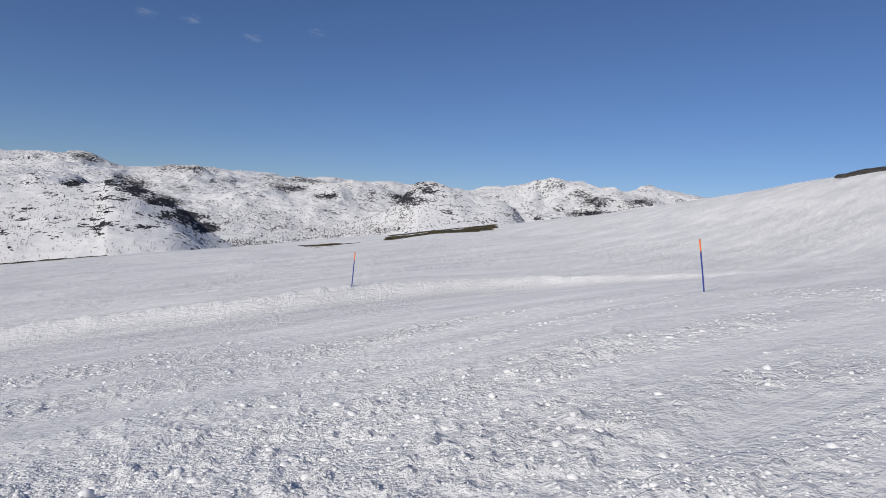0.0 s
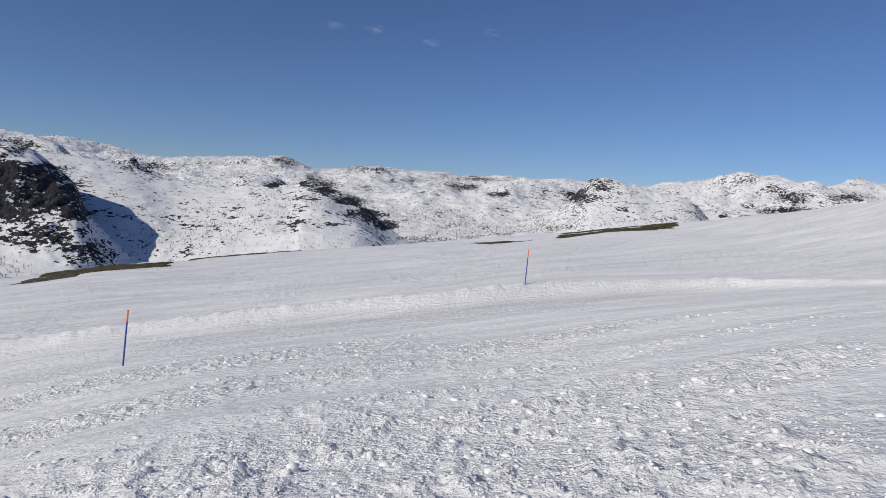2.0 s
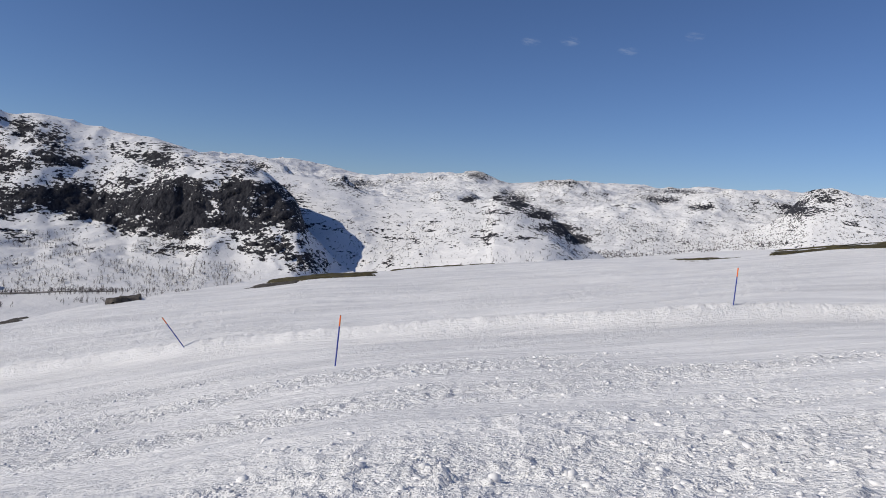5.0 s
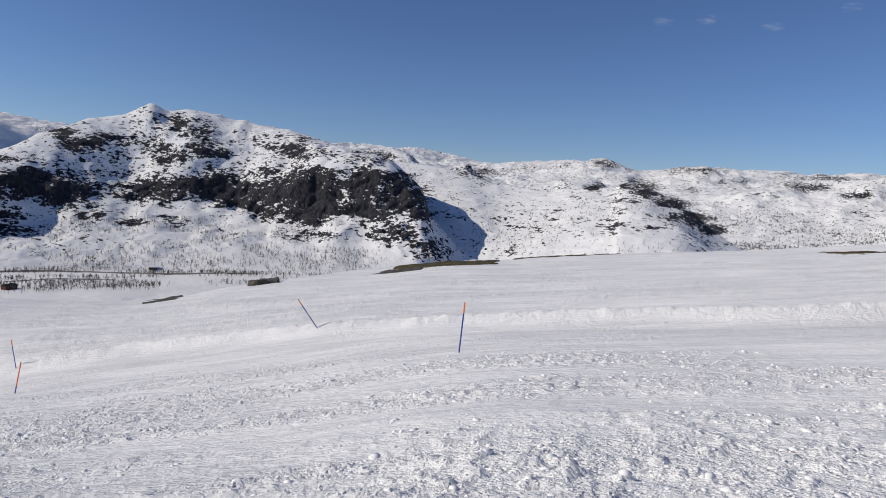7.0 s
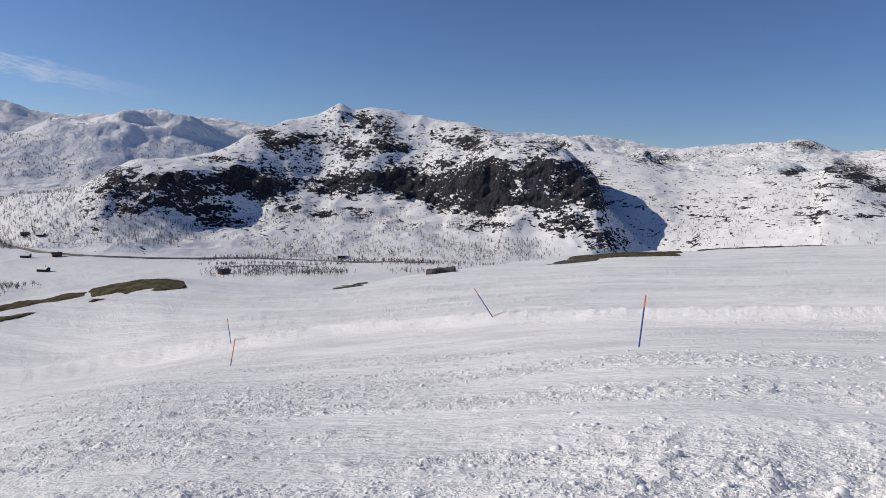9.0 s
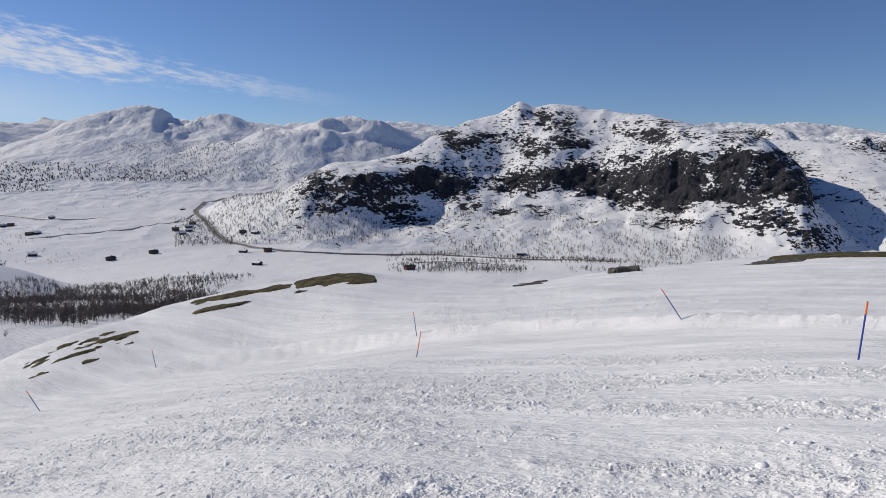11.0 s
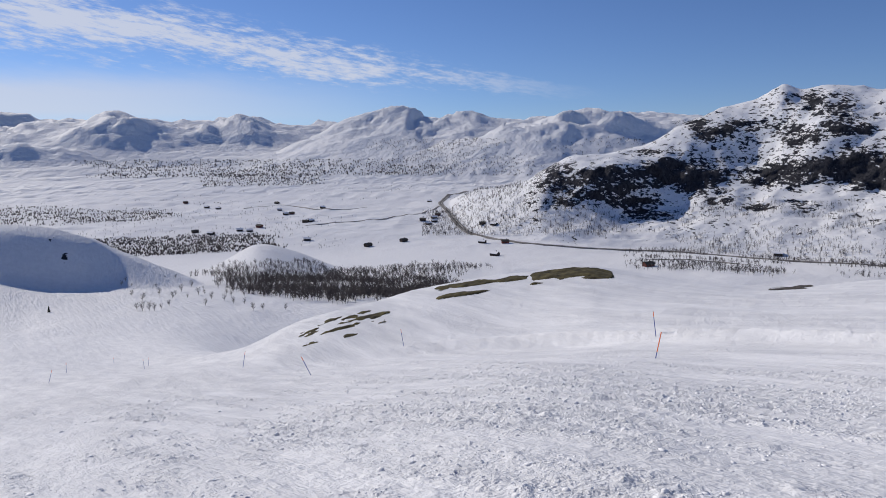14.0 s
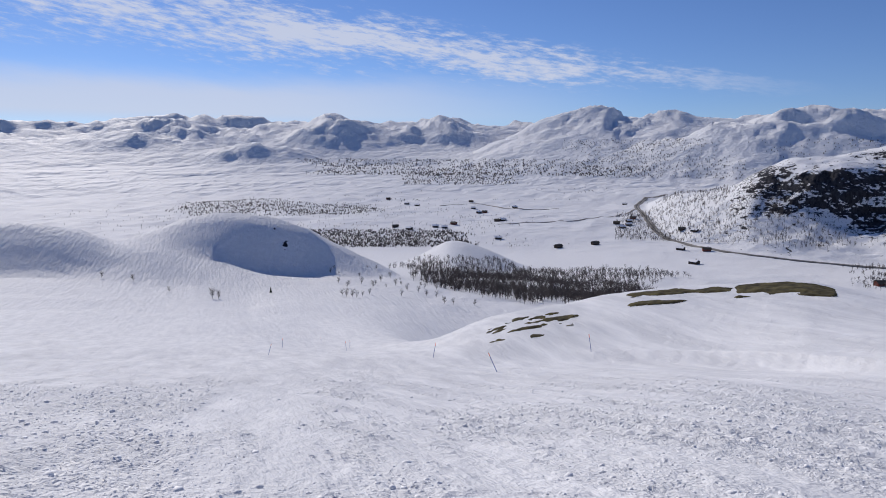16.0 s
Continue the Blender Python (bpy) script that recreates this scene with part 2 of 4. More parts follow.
KNOLL = [(113, 520, -10.5), (116.4, 510, -8.7), (119.3, 500, -7.45), (121.6, 495, -6.0), (124.4, 490, -5.2), (128, 490, -4.75), (131, 490, -5.05), (133.7, 480, -5.9),
         (136, 450, -6.6), (139, 430, -5.5), (142, 420, -5.0), (146, 420, -4.8), (152, 420, -5.5)]
BUMP = [(99, 760, -10.4), (102.5, 760, -9.45), (106, 760, -8.0), (108.9, 760, -7.3), (111.9, 760, -8.7), (114, 760, -9.4)]


def flank(z, az, rho, rows, foot, back, power=1.0, lift=0.0, dome=False):
    """The ground z with a ridge of the given crest raised on it: a front foot metres deep, a back that falls at that slope."""
    a = np.clip(az, rows[0][0], rows[-1][0])
    d, e = table(a, rows, 1)[:, None], table(a, rows, 2)[:, None]
    top = rise(e, d) + lift
    over = np.maximum(rows[0][0] - az, az - rows[-1][0]).clip(0)[:, None]
    u = np.clip((rho - d + foot) / foot, 0, 1)
    shape = 1 - (1 - u) ** power if dome else u ** power
    front = z + (top - z).clip(0) * (shape * (1.0 - ramp(over, 0, 3)))
    return np.where(rho <= d, front, np.maximum(z, top - (rho - d) * back - over * 60))


def peak_height(az, rho, x, y):
    a = np.clip(az, PEAK[0][0], PEAK[-1][0])
    crest, top, foot, foot_z, low, high = [table(a, PEAK, c) for c in range(1, 7)]
    c1 = foot + (crest - foot) * 0.42
    c2 = c1 + 70
    zs = [foot_z - 50, foot_z, rise(low, c1), rise(high, c2), rise(top, crest)]
    zs.append(zs[-1] - 250)
    xk = np.stack([foot - 120, foot, c1, c2, crest, crest + 420], 1)
    wander = (35 * fbm(x, y, 130, 3, 51) + 9 * fbm(x, y, 45, 3, 53)) * ramp(rho, foot[:, None], c1[:, None]) * (1 - ramp(rho, c2[:, None] + 60, crest[:, None]))
    r = np.clip(rho + wander, xk[:, :1], xk[:, -1:] - 1e-3)
    h = pchip(xk, np.stack(zs, 1), r)
    over = np.maximum(PEAK[0][0] - az, az - PEAK[-1][0]).clip(0)[:, None]
    inside = (rho > xk[:, :1]) & (rho < xk[:, -1:])
    return np.where(inside, h, -400) - over * 80


def soft_max(a, b, k):
    """The higher of two grounds, blended over k metres."""
    h = np.clip(0.5 + 0.5 * (a - b) / k, 0, 1)
    return b + (a - b) * h + k * h * (1 - h)


def berm_line(az):
    """Distance of the ploughed berm and how far it stands out, 0 to 1."""
    return rounded(az, SLOPE, 3, 6), ramp(az, -40, 4) * (1 - ramp(az, 84, 108))


RUN_X, RUN_Y = bearing(127.0)          # the way the run falls


def run_frame(x, y):
    """Places along the run and across it."""
    return x * RUN_X + y * RUN_Y, x * RUN_Y - y * RUN_X


def churned(x, y):
    """0 on scraped snow, 1 where skis have thrown it up."""
    along, across = run_frame(x, y)
    return ramp(fbm(along * 0.16, across, 2.4, 3, 85) + 0.4 * fbm(along * 0.4, across, 0.9, 3, 86) + 0.25 * fbm(x, y, 9, 2, 84), -0.55, 0.42)


def piste(az, rho, x, y, z):
    """The skied and ploughed snow of the slope: berm, groomed track, churned streaks."""
    arc = np.radians(az)[:, None] * 26
    along, across = run_frame(x, y)
    d, strong = berm_line(az)
    edge = rounded(az, SLOPE, 1, 9)[:, None]
    d, strong = d[:, None] + 0.35 * fbm(arc, arc * 0, 6, 3, 71), strong[:, None]
    s = rho - d
    ridge = np.exp(-np.where(s < 0, s / 0.55, s / 1.5) ** 2)
    uneven = 0.9 + 0.12 * fbm(arc, rho, 3.0, 3, 73)
    near = 1 - ramp(rho, 70, 140)
    z = z + strong * (0.62 * ridge * uneven - 0.25 * np.exp(-((s + 2.4) / 1.8) ** 2))
    z = z + strong * ridge * 0.14 * (1 - 0.7 * ramp(rho, 38, 52)) * fbm(x, y, 0.5, 3, 75)
    # swells and long scraped streaks along the run
    z = z + near * ramp(rho, 2, 8) * (0.10 * fbm(along * 0.3, across, 3.4, 3, 77) + 0.035 * fbm(along * 0.14, across, 0.9, 3, 79))
    z = z + ramp(rho, 30, 90) * (1 - ramp(rho, 400, 700)) * (0.5 * fbm(x, y, 22, 3, 81) + 0.12 * fbm(along * 0.3, across, 6, 3, 82) + 0.09 * fbm(along * 0.3, across, 2.2, 2, 83))
    # thrown-up lumps in bands, none on the groomed track
    groomed = ramp(rho, edge - 2.5, edge + 0.5) * (1 - ramp(rho, d + 1, d + 4)) * ramp(az, -60, -25)[:, None] * (1 - ramp(az, 80, 100)[:, None])
    lumps = 0.12 * (fbm(x, y, 0.24, 3, 87) - 0.04).clip(0, 1) + 0.08 * (fbm(x, y, 0.7, 3, 89) - 0.08).clip(0, 1) + 0.05 * fbm(along * 0.3, across, 0.4, 2, 90)
    z = z + near * (1 - groomed) * (0.2 + 0.8 * churned(x, y)) * lumps * ramp(rho, 1, 3) * (1 - 0.5 * ramp(rho, 40, 90))
    return z


# single far hills: azimuth, distance, angle above the eye, half width across, half depth
HILLS = [(125.5, 3300, 1.7, 170, 160), (132, 3900, 3.0, 330, 420), (110.2, 4000, 3.2, 260, 300), (101, 3300, 1.3, 300, 300),
         (88, 2900, 1.4, 200, 260), (119, 4000, 3.3, 260, 420)]
HILLS_EAST = [(84.5, 3000, 1.7, 190, 250), (80, 3100, 3.0, 330, 300), (40.5, 2600, 2.75, 260, 220), (29, 3900, 3.3, 250, 300), (26, 3900, 2.6, 80, 120), (21.5, 3500, 2.9, 220, 250), (14, 3000, 1.6, 420, 300),
              (9, 3300, 2.8, 320, 250), (-10, 3600, 3.9, 380, 300), (-17, 4000, 3.7, 120, 200), (46, 3000, 3.0, 320, 300), (31, 2800, 1.5, 220, 200)]


def hills(az, rho, x, y, z):
    """Lone rounded hills, each with a steeper side away from the sun."""
    cols = np.nonzero(rho.max(axis=0) > 2000)[0]
    if not len(cols):
        return z
    for a, d, e, wide, deep in HILLS + HILLS_EAST:
        rows = np.nonzero(np.abs(az - a) < np.degrees(3.2 * wide / d) + 1)[0]
        if not len(rows):
            continue
        pick = np.ix_(rows, cols)
        cx, cy = bearing(a, d)
        c, s = math.cos(radians(a)), math.sin(radians(a))
        px, py = x[pick] - cx, y[pick] - cy
        rough = 0.62 * fbm(x[pick], y[pick], 280, 6, int(a * 7) + 300)
        lee = ramp(-(px * SUN_X + py * SUN_Y) / (wide + deep), -0.1, 0.6)
        u = np.hypot((px * c + py * s) / wide, (-px * s + py * c) / deep) * (1 + 0.25 * lee) + rough
        top = rise(e, d) - 8
        shape = np.exp(-(1.1 * u.clip(0, 4)) ** 1.35)
        z[pick] = z[pick] + (top - z[pick]).clip(0) * shape
    return z


def land(az, rho):
    """Height of the ground on the polar grid az (n,), rho (n, m)."""
    a = np.radians(az)[:, None]
    x, y = -np.sin(a) * rho, np.cos(a) * rho
    z = ground_rings(az, rho)
    far = ramp(rho, 250, 700)
    z = z + far * (1 - ramp(rho, 3000, 3800)) * (5 * fbm(x, y, 260, 4, 3) + 9 * fbm(x, y, 420, 3, 5) * ramp(rho, 1500, 2200))
    z = z + 1.6 * fbm(x, y, 45, 3, 8) * ramp(rho, 130, 300) + 3.5 * fbm(x, y, 70, 3, 9, ridged=True) * ramp(rho, 1150, 1500) * (1 - ramp(rho, 2400, 2900))
    cols = np.nonzero(rho.min(axis=0) < 720)[0]
    if len(cols):
        z[:, cols] = piste(az, rho[:, cols], x[:, cols], y[:, cols], z[:, cols])
    z = flank(z, az, rho, KNOLL, 50, 0.3, 1.3, dome=True)
    z = flank(z, az, rho, BUMP, 150, 0.22, 1.35, dome=True)
    z = z + 1.4 * fbm(x, y, 36, 3, 11) * ramp(rho, 380, 430) * (1 - ramp(rho, 800, 1000))
    knobs = fbm(x, y, 150, 5, 21, ridged=True)
    relief = ramp(rho, 900, 1150) * (1 - ramp(az, 56, 66))[:, None]
    z = flank(z, az, rho, KNOB, 560, 0.22, 0.72, -4)
    z = flank(z, az, rho, LOFT, 620, 0.3, 1.1, -8)
    z = z + relief * 7 * knobs
    cols = np.nonzero((rho.max(axis=0) > 850) & (rho.min(axis=0) < 2500))[0]
    rows = np.nonzero((az > 31) & (az < 99))[0]
    if len(cols) and len(rows):
        pick = np.ix_(rows, cols)
        px, py, pr = x[pick], y[pick], rho[pick]
        p = peak_height(az[rows], pr, px, py)
        p = p + (8 * fbm(px, py, 120, 4, 31, ridged=True) + 3.0 * fbm(px, py, 34, 4, 37)) * ramp(pr, 1080, 1180) - 4
        z[pick] = soft_max(p, z[pick], 3)
    grow = ramp(rho, 2100, 3000)
    z = flank(z, az, rho, FAR_RANGE, 1250, 0.3, 2.2, -30)
    for rows, deep in ((SKYLINE, 2100), (SKYLINE_WEST, 1400)):
        z = flank(z, az, rho, rows, deep, 0.3, 1.15 if deep > 2000 else 2.0, -26)
    z = hills(az, rho, x, y, z)
    lean = fbm(x, y, 620, 3, 43)
    fx, fy = x + 240 * lean * SUN_X, y + 240 * lean * SUN_Y
    west = ramp(az, 66, 78)[:, None]
    shelf = 34 * (ramp(fbm(fx, fy, 640, 4, 43), -0.06, 0.12) - 0.5) + 14 * (ramp(fbm(fx, fy, 270, 4, 44), -0.05, 0.12) - 0.5)
    gentle = 42 * fbm(fx, fy, 620, 5, 45) + 20 * fbm(fx, fy, 290, 6, 47, ridged=True) + 16 * fbm(x, y, 130, 5, 46, ridged=True)
    z = z + grow * (west * (shelf + 26 * fbm(fx, fy, 420, 6, 49) + 16 * fbm(fx, fy, 230, 6, 50, ridged=True) + 12 * fbm(x, y, 100, 5, 46, ridged=True)) + (1 - west) * gentle) * (0.2 + 0.8 * ramp(z, -60 + 50 * west, 120 + 50 * west))
    return z


# ---------------------------------------------------------------- materials


def material(name):
    m = bpy.data.materials.new(name)
    m.use_nodes = True
    nt = m.node_tree
    return m, nt, nt.nodes["Principled BSDF"]


def attr(nt, name):
    n = nt.nodes.new("ShaderNodeAttribute")
    n.attribute_name = name
    return n.outputs["Fac"]


def noise_tex(nt, scale, detail=4.0, rough=0.55, stretch=None):
    geo = nt.nodes.new("ShaderNodeNewGeometry")
    n = node(nt, "ShaderNodeTexNoise", Scale=scale, Detail=detail, Roughness=rough)
    if stretch:
        mp = nt.nodes.new("ShaderNodeMapping")
        mp.inputs["Scale"].default_value = stretch
        link(nt, geo.outputs["Position"], mp.inputs["Vector"])
        link(nt, mp.outputs[0], n.inputs["Vector"])
    else:
        link(nt, geo.outputs["Position"], n.inputs["Vector"])
    return n.outputs[0]


def between(nt, value, a, b, c0, c1):
    """Colour from c0 to c1 as value goes from a to b."""
    r = node(nt, "ShaderNodeMapRange")
    r.inputs["From Min"].default_value, r.inputs["From Max"].default_value = a, b
    link(nt, value, r.inputs["Value"])
    m = nt.nodes.new("ShaderNodeMix")
    m.data_type = "RGBA"
    for i, c in ((6, c0), (7, c1)):
        if isinstance(c, tuple):
            m.inputs[i].default_value = (*c, 1)
        else:
            link(nt, c, m.inputs[i])
    link(nt, r.outputs[0], m.inputs[0])
    return m.outputs[2]


def streak_tex(nt, scale, length, detail=4.0, rough=0.55):
    """Noise drawn out along the run."""
    geo = nt.nodes.new("ShaderNodeNewGeometry")
    mp = nt.nodes.new("ShaderNodeMapping")
    mp.vector_type = "TEXTURE"
    mp.inputs["Rotation"].default_value = (0, 0, math.atan2(RUN_Y, RUN_X))
    mp.inputs["Scale"].default_value = (length, 1, 1)
    link(nt, geo.outputs["Position"], mp.inputs["Vector"])
    n = node(nt, "ShaderNodeTexNoise", Scale=scale, Detail=detail, Roughness=rough)
    link(nt, mp.outputs[0], n.inputs["Vector"])
    return n.outputs[0]


def around(nt, value, k):
    """k times how far a noise is from its middle."""
    return maths(nt, "MULTIPLY", maths(nt, "SUBTRACT", value, 0.5), k)


def snow_ground():
    m, nt, b = material("snow_and_rock")
    near, rock, churn = attr(nt, "near"), attr(nt, "rock"), attr(nt, "churn")
    # snow: fresh and older, slightly dirty; scraped streaks are a little greyer
    snow = between(nt, noise_tex(nt, 0.35, 5), 0.3, 0.7, (0.80, 0.80, 0.81), (0.88, 0.88, 0.885))
    scraped = between(nt, streak_tex(nt, 0.55, 7.0, 4, 0.6), 0.36, 0.66, (0.74, 0.745, 0.762), (0.88, 0.88, 0.885))
    snow = between(nt, near, 0.0, 1.0, snow, scraped)
    dark = between(nt, noise_tex(nt, 0.22, 6, 0.68, (1, 1, 0.45)), 0.34, 0.66, (0.016, 0.017, 0.024), (0.075, 0.075, 0.084))
    edge = maths(nt, "ADD", rock, around(nt, noise_tex(nt, 0.10, 5, 0.62, (1, 1, 2.2)), 2.9))
    edge = maths(nt, "ADD", edge, around(nt, noise_tex(nt, 0.035, 3, 0.55, (1, 1, 2.0)), 1.1))
    edge = maths(nt, "ADD", edge, around(nt, noise_tex(nt, 0.26, 2, 0.55, (1, 1, 1.8)), 0.9))
    face = nt.nodes.new("ShaderNodeNewGeometry")
    up = nt.nodes.new("ShaderNodeSeparateXYZ")
    link(nt, face.outputs["Normal"], up.inputs[0])
    edge = maths(nt, "ADD", edge, maths(nt, "MULTIPLY", maths(nt, "SUBTRACT", 0.75, up.outputs[2]), 0.45))
    sharp = node(nt, "ShaderNodeMapRange")
    sharp.inputs["From Min"].default_value, sharp.inputs["From Max"].default_value = 0.485, 0.515
    link(nt, edge, sharp.inputs["Value"])
    mix = nt.nodes.new("ShaderNodeMix")
    mix.data_type = "RGBA"
    link(nt, sharp.outputs[0], mix.inputs[0])
    link(nt, snow, mix.inputs[6])
    link(nt, dark, mix.inputs[7])
    link(nt, mix.outputs[2], b.inputs["Base Color"])
    b.inputs["Roughness"].default_value = 0.62
    b.inputs["Specular IOR Level"].default_value = 0.03
    b.inputs["Diffuse Roughness"].default_value = 0.12
    # close by: crumbs and scratches; far off: wind ripples, and broken faces where the rock is bare
    grit = maths(nt, "ADD", maths(nt, "MULTIPLY", noise_tex(nt, 14, 3, 0.6), 0.085), maths(nt, "MULTIPLY", noise_tex(nt, 4.5, 3), 0.14))
    fine = maths(nt, "MULTIPLY", grit, maths(nt, "ADD", 0.4, maths(nt, "MULTIPLY", churn, 0.75)))
    fine = maths(nt, "ADD", fine, maths(nt, "MULTIPLY", streak_tex(nt, 3.2, 8.0, 5, 0.65), 0.12))
    broken = maths(nt, "MULTIPLY", noise_tex(nt, 0.16, 7, 0.68, (1, 1, 0.6)), 10.0)
    coarse = maths(nt, "ADD", maths(nt, "MULTIPLY", noise_tex(nt, 0.07, 3, 0.5), 2.0), maths(nt, "MULTIPLY", sharp.outputs[0], broken))
    coarse = maths(nt, "ADD", coarse, maths(nt, "MULTIPLY", attr(nt, "rugged"), maths(nt, "MULTIPLY", noise_tex(nt, 0.016, 6, 0.6), 24.0)))
    coarse = maths(nt, "ADD", coarse, maths(nt, "MULTIPLY", streak_tex(nt, 0.5, 4.0, 5, 0.65), 1.7))
    high = maths(nt, "ADD", maths(nt, "MULTIPLY", fine, near), maths(nt, "MULTIPLY", coarse, maths(nt, "SUBTRACT", 1.0, near)))
    high = maths(nt, "ADD", high, maths(nt, "MULTIPLY", streak_tex(nt, 0.9, 6.0, 5, 0.65), 0.3))
    bump = node(nt, "ShaderNodeBump", Strength=0.75, Distance=1.0)
    link(nt, high, bump.inputs["Height"])
    link(nt, bump.outputs[0], b.inputs["Normal"])
    return m


SNOW = snow_ground()

# ---------------------------------------------------------------- the ground


# rock faces: azimuth, angle above the eye, half widths, density
CLIFFS = [(54.1, -1.35, 3.0, 2.03, 1.0), (54.7, -3.08, 2.7, 0.78, 0.9), (49.3, 0.09, 1.3, 1.84, 1.0), (46.0, -0.74, 2.0, 1.7, 1.0), (44.5, -2.29, 1.5, 0.68, 0.9),
          (49.6, -2.43, 1.3, 0.44, 0.9), (57.2, -3.27, 1.2, 0.53, 0.9), (55.2, -4.81, 2.9, 0.44, 0.75), (45.9, -4.32, 2.4, 1.08, 0.7), (43.4, -5.53, 2.1, 0.83, 0.75),
          (47.6, -4.75, 1.0, 0.39, 0.6), (60.3, -1.37, 2.5, 1.24, 0.95), (63.3, -0.93, 1.0, 0.61, 0.95), (66.0, -1.83, 2.5, 1.02, 0.85), (64.6, -3.94, 1.2, 0.33, 0.8),
          (67.7, -4.2, 1.6, 0.28, 0.7), (58.6, -2.5, 1.0, 0.67, 0.6)]
CLIFFS_WEST = [(74.3, -1.47, 2.6, 1.05, 0.95), (71.9, -2.04, 1.9, 1.34, 0.95), (79.6, -1.87, 2.1, 0.83, 0.8), (80.6, -3.34, 1.6, 0.58, 0.75), (77.8, -2.74, 1.7, 0.51, 0.7),
               (77.4, -4.01, 1.9, 0.38, 0.7), (75.9, -5.03, 2.2, 0.48, 0.8), (70.3, -3.57, 1.1, 0.63, 0.7), (83.6, -2.2, 1.6, 0.87, 0.8), (83.0, -4.18, 1.7, 0.48, 0.7)]
UPPER_CRAGS = [(64.3, 3.9, 0.7, 0.69, 0.9), (62.5, 2.63, 1.1, 1.39, 0.9), (65.4, 1.44, 1.0, 0.92, 0.75), (61.0, 1.64, 0.6, 0.52, 0.85), (64.0, 1.29, 0.5, 0.56, 0.8),
               (65.7, 3.62, 0.5, 0.45, 0.6), (71.3, 1.55, 1.4, 0.49, 0.8), (72.8, 2.42, 1.6, 0.31, 0.7), (75.9, 0.15, 2.3, 0.21, 0.55), (54.9, 2.57, 1.4, 0.76, 0.7),
               (52.5, 2.6, 1.1, 0.58, 0.65), (48.9, 2.14, 2.0, 0.58, 0.75), (55.0, 3.43, 2.9, 0.29, 0.4), (58.8, 3.22, 1.9, 0.47, 0.45), (68.6, 2.39, 2.2, 0.36, 0.35)]
HILL_CRAGS = [(26.9, 1.16, 0.6, 0.27, 1.0), (25.5, 0.91, 1.3, 0.67, 1.0), (23.2, 0.02, 1.3, 0.49, 1.0), (21.4, -1.2, 1.0, 0.53, 1.0), (19.8, -1.98, 0.8, 0.43, 1.0),
              (29.6, 0.73, 0.6, 0.23, 0.9), (31.2, -0.09, 0.7, 0.19, 0.7), (27.1, -0.17, 1.3, 0.18, 0.5), (23.4, -1.24, 1.6, 0.27, 0.5), (27.5, -1.11, 1.3, 0.23, 0.5),
              (25.4, -2.27, 1.7, 0.23, 0.4), (34.3, -3.06, 1.4, 0.29, 0.35)]
# last entry: a far hill's shaded flank, its blue shadow painted as dark rock
FAR_CRAGS_AND_SHADE = [(1.7, 2.75, 1.4, 0.71, 0.5), (3.3, 1.71, 1.2, 0.48, 0.65), (-12.3, 2.36, 0.8, 0.35, 0.6), (-12.4, 1.28, 1.9, 0.35, 0.6), (-8.0, 0.68, 0.4, 0.18, 0.7),
             (10.5, 1.26, 0.8, 0.24, 0.8), (12.0, 2.47, 1.9, 0.19, 0.7), (21.8, 2.69, 1.9, 0.29, 0.55), (28.7, 2.89, 0.9, 0.38, 0.6), (26.3, 2.74, 0.6, 0.33, 0.7),
             (-16.4, 2.57, 1.1, 0.33, 0.5), (13.9, 1.77, 1.5, 0.29, 0.6), (21.7, 1.0, 1.0, 0.29, 0.6), (39.8, 1.5, 2.0, 0.5, 0.5)]
# stones that show on the steep side of the knoll
KNOLL_STONES = [(128.2, -7.2, 1.3, 0.4, 1.0), (124.1, -6.3, 0.6, 0.35, 1.0), (123.3, -7.5, 0.35, 0.8, 1.0), (126.7, -7.2, 0.5, 0.5, 1.0)]


def crag_density(az, angle, crags):
    total = np.zeros_like(angle)
    for a, e, wa, we, k in crags:
        total = np.maximum(total, k * np.exp(-(((az[:, None] - a) / wa) ** 2 + ((angle - e) / we) ** 2) ** 1.4 * 0.7))
    return total


def grid_axes():
    az = np.concatenate([np.arange(-42, 150, 0.195), np.linspace(150, 318, 42)[:-1]])
    rho = np.concatenate([np.geomspace(0.02, 2.4, 22)[:-1], np.geomspace(2.4, 12, 135)[:-1], np.geomspace(12, 24, 90)[:-1], np.geomspace(24, 47, 130)[:-1], np.geomspace(47, 62, 16)[:-1],
                          np.geomspace(62, 150, 50)[:-1], np.geomspace(150, 1050, 75)[:-1], np.geomspace(1050, 1680, 200)[:-1],
                          np.geomspace(1680, 4850, 140)])
    return az, rho


def fill(mesh, verts, faces):
    """Vertices (n, 3) and faces (m, k) into an empty mesh."""
    m, k = faces.shape
    mesh.vertices.add(len(verts))
    mesh.vertices.foreach_set("co", np.ascontiguousarray(verts, dtype=np.float32).ravel())
    mesh.loops.add(m * k)
    mesh.loops.foreach_set("vertex_index", np.ascontiguousarray(faces, dtype=np.int32).ravel())
    mesh.polygons.add(m)
    mesh.polygons.foreach_set("loop_start", np.arange(0, m * k, k, dtype=np.int32))
    mesh.update(calc_edges=True)


def sheet(name, verts, cols, rows):
    """A closed ring of cols columns and rows rows of quads."""
    mesh = bpy.data.meshes.new(name)
    i = np.arange(cols * rows).reshape(cols, rows)
    j = np.roll(i, -1, axis=0)
    quads = np.stack([i[:, :-1], j[:, :-1], j[:, 1:], i[:, 1:]], -1).reshape(-1, 4)[:, ::-1]
    fill(mesh, verts, quads)
    mesh.shade_smooth()
    return mesh


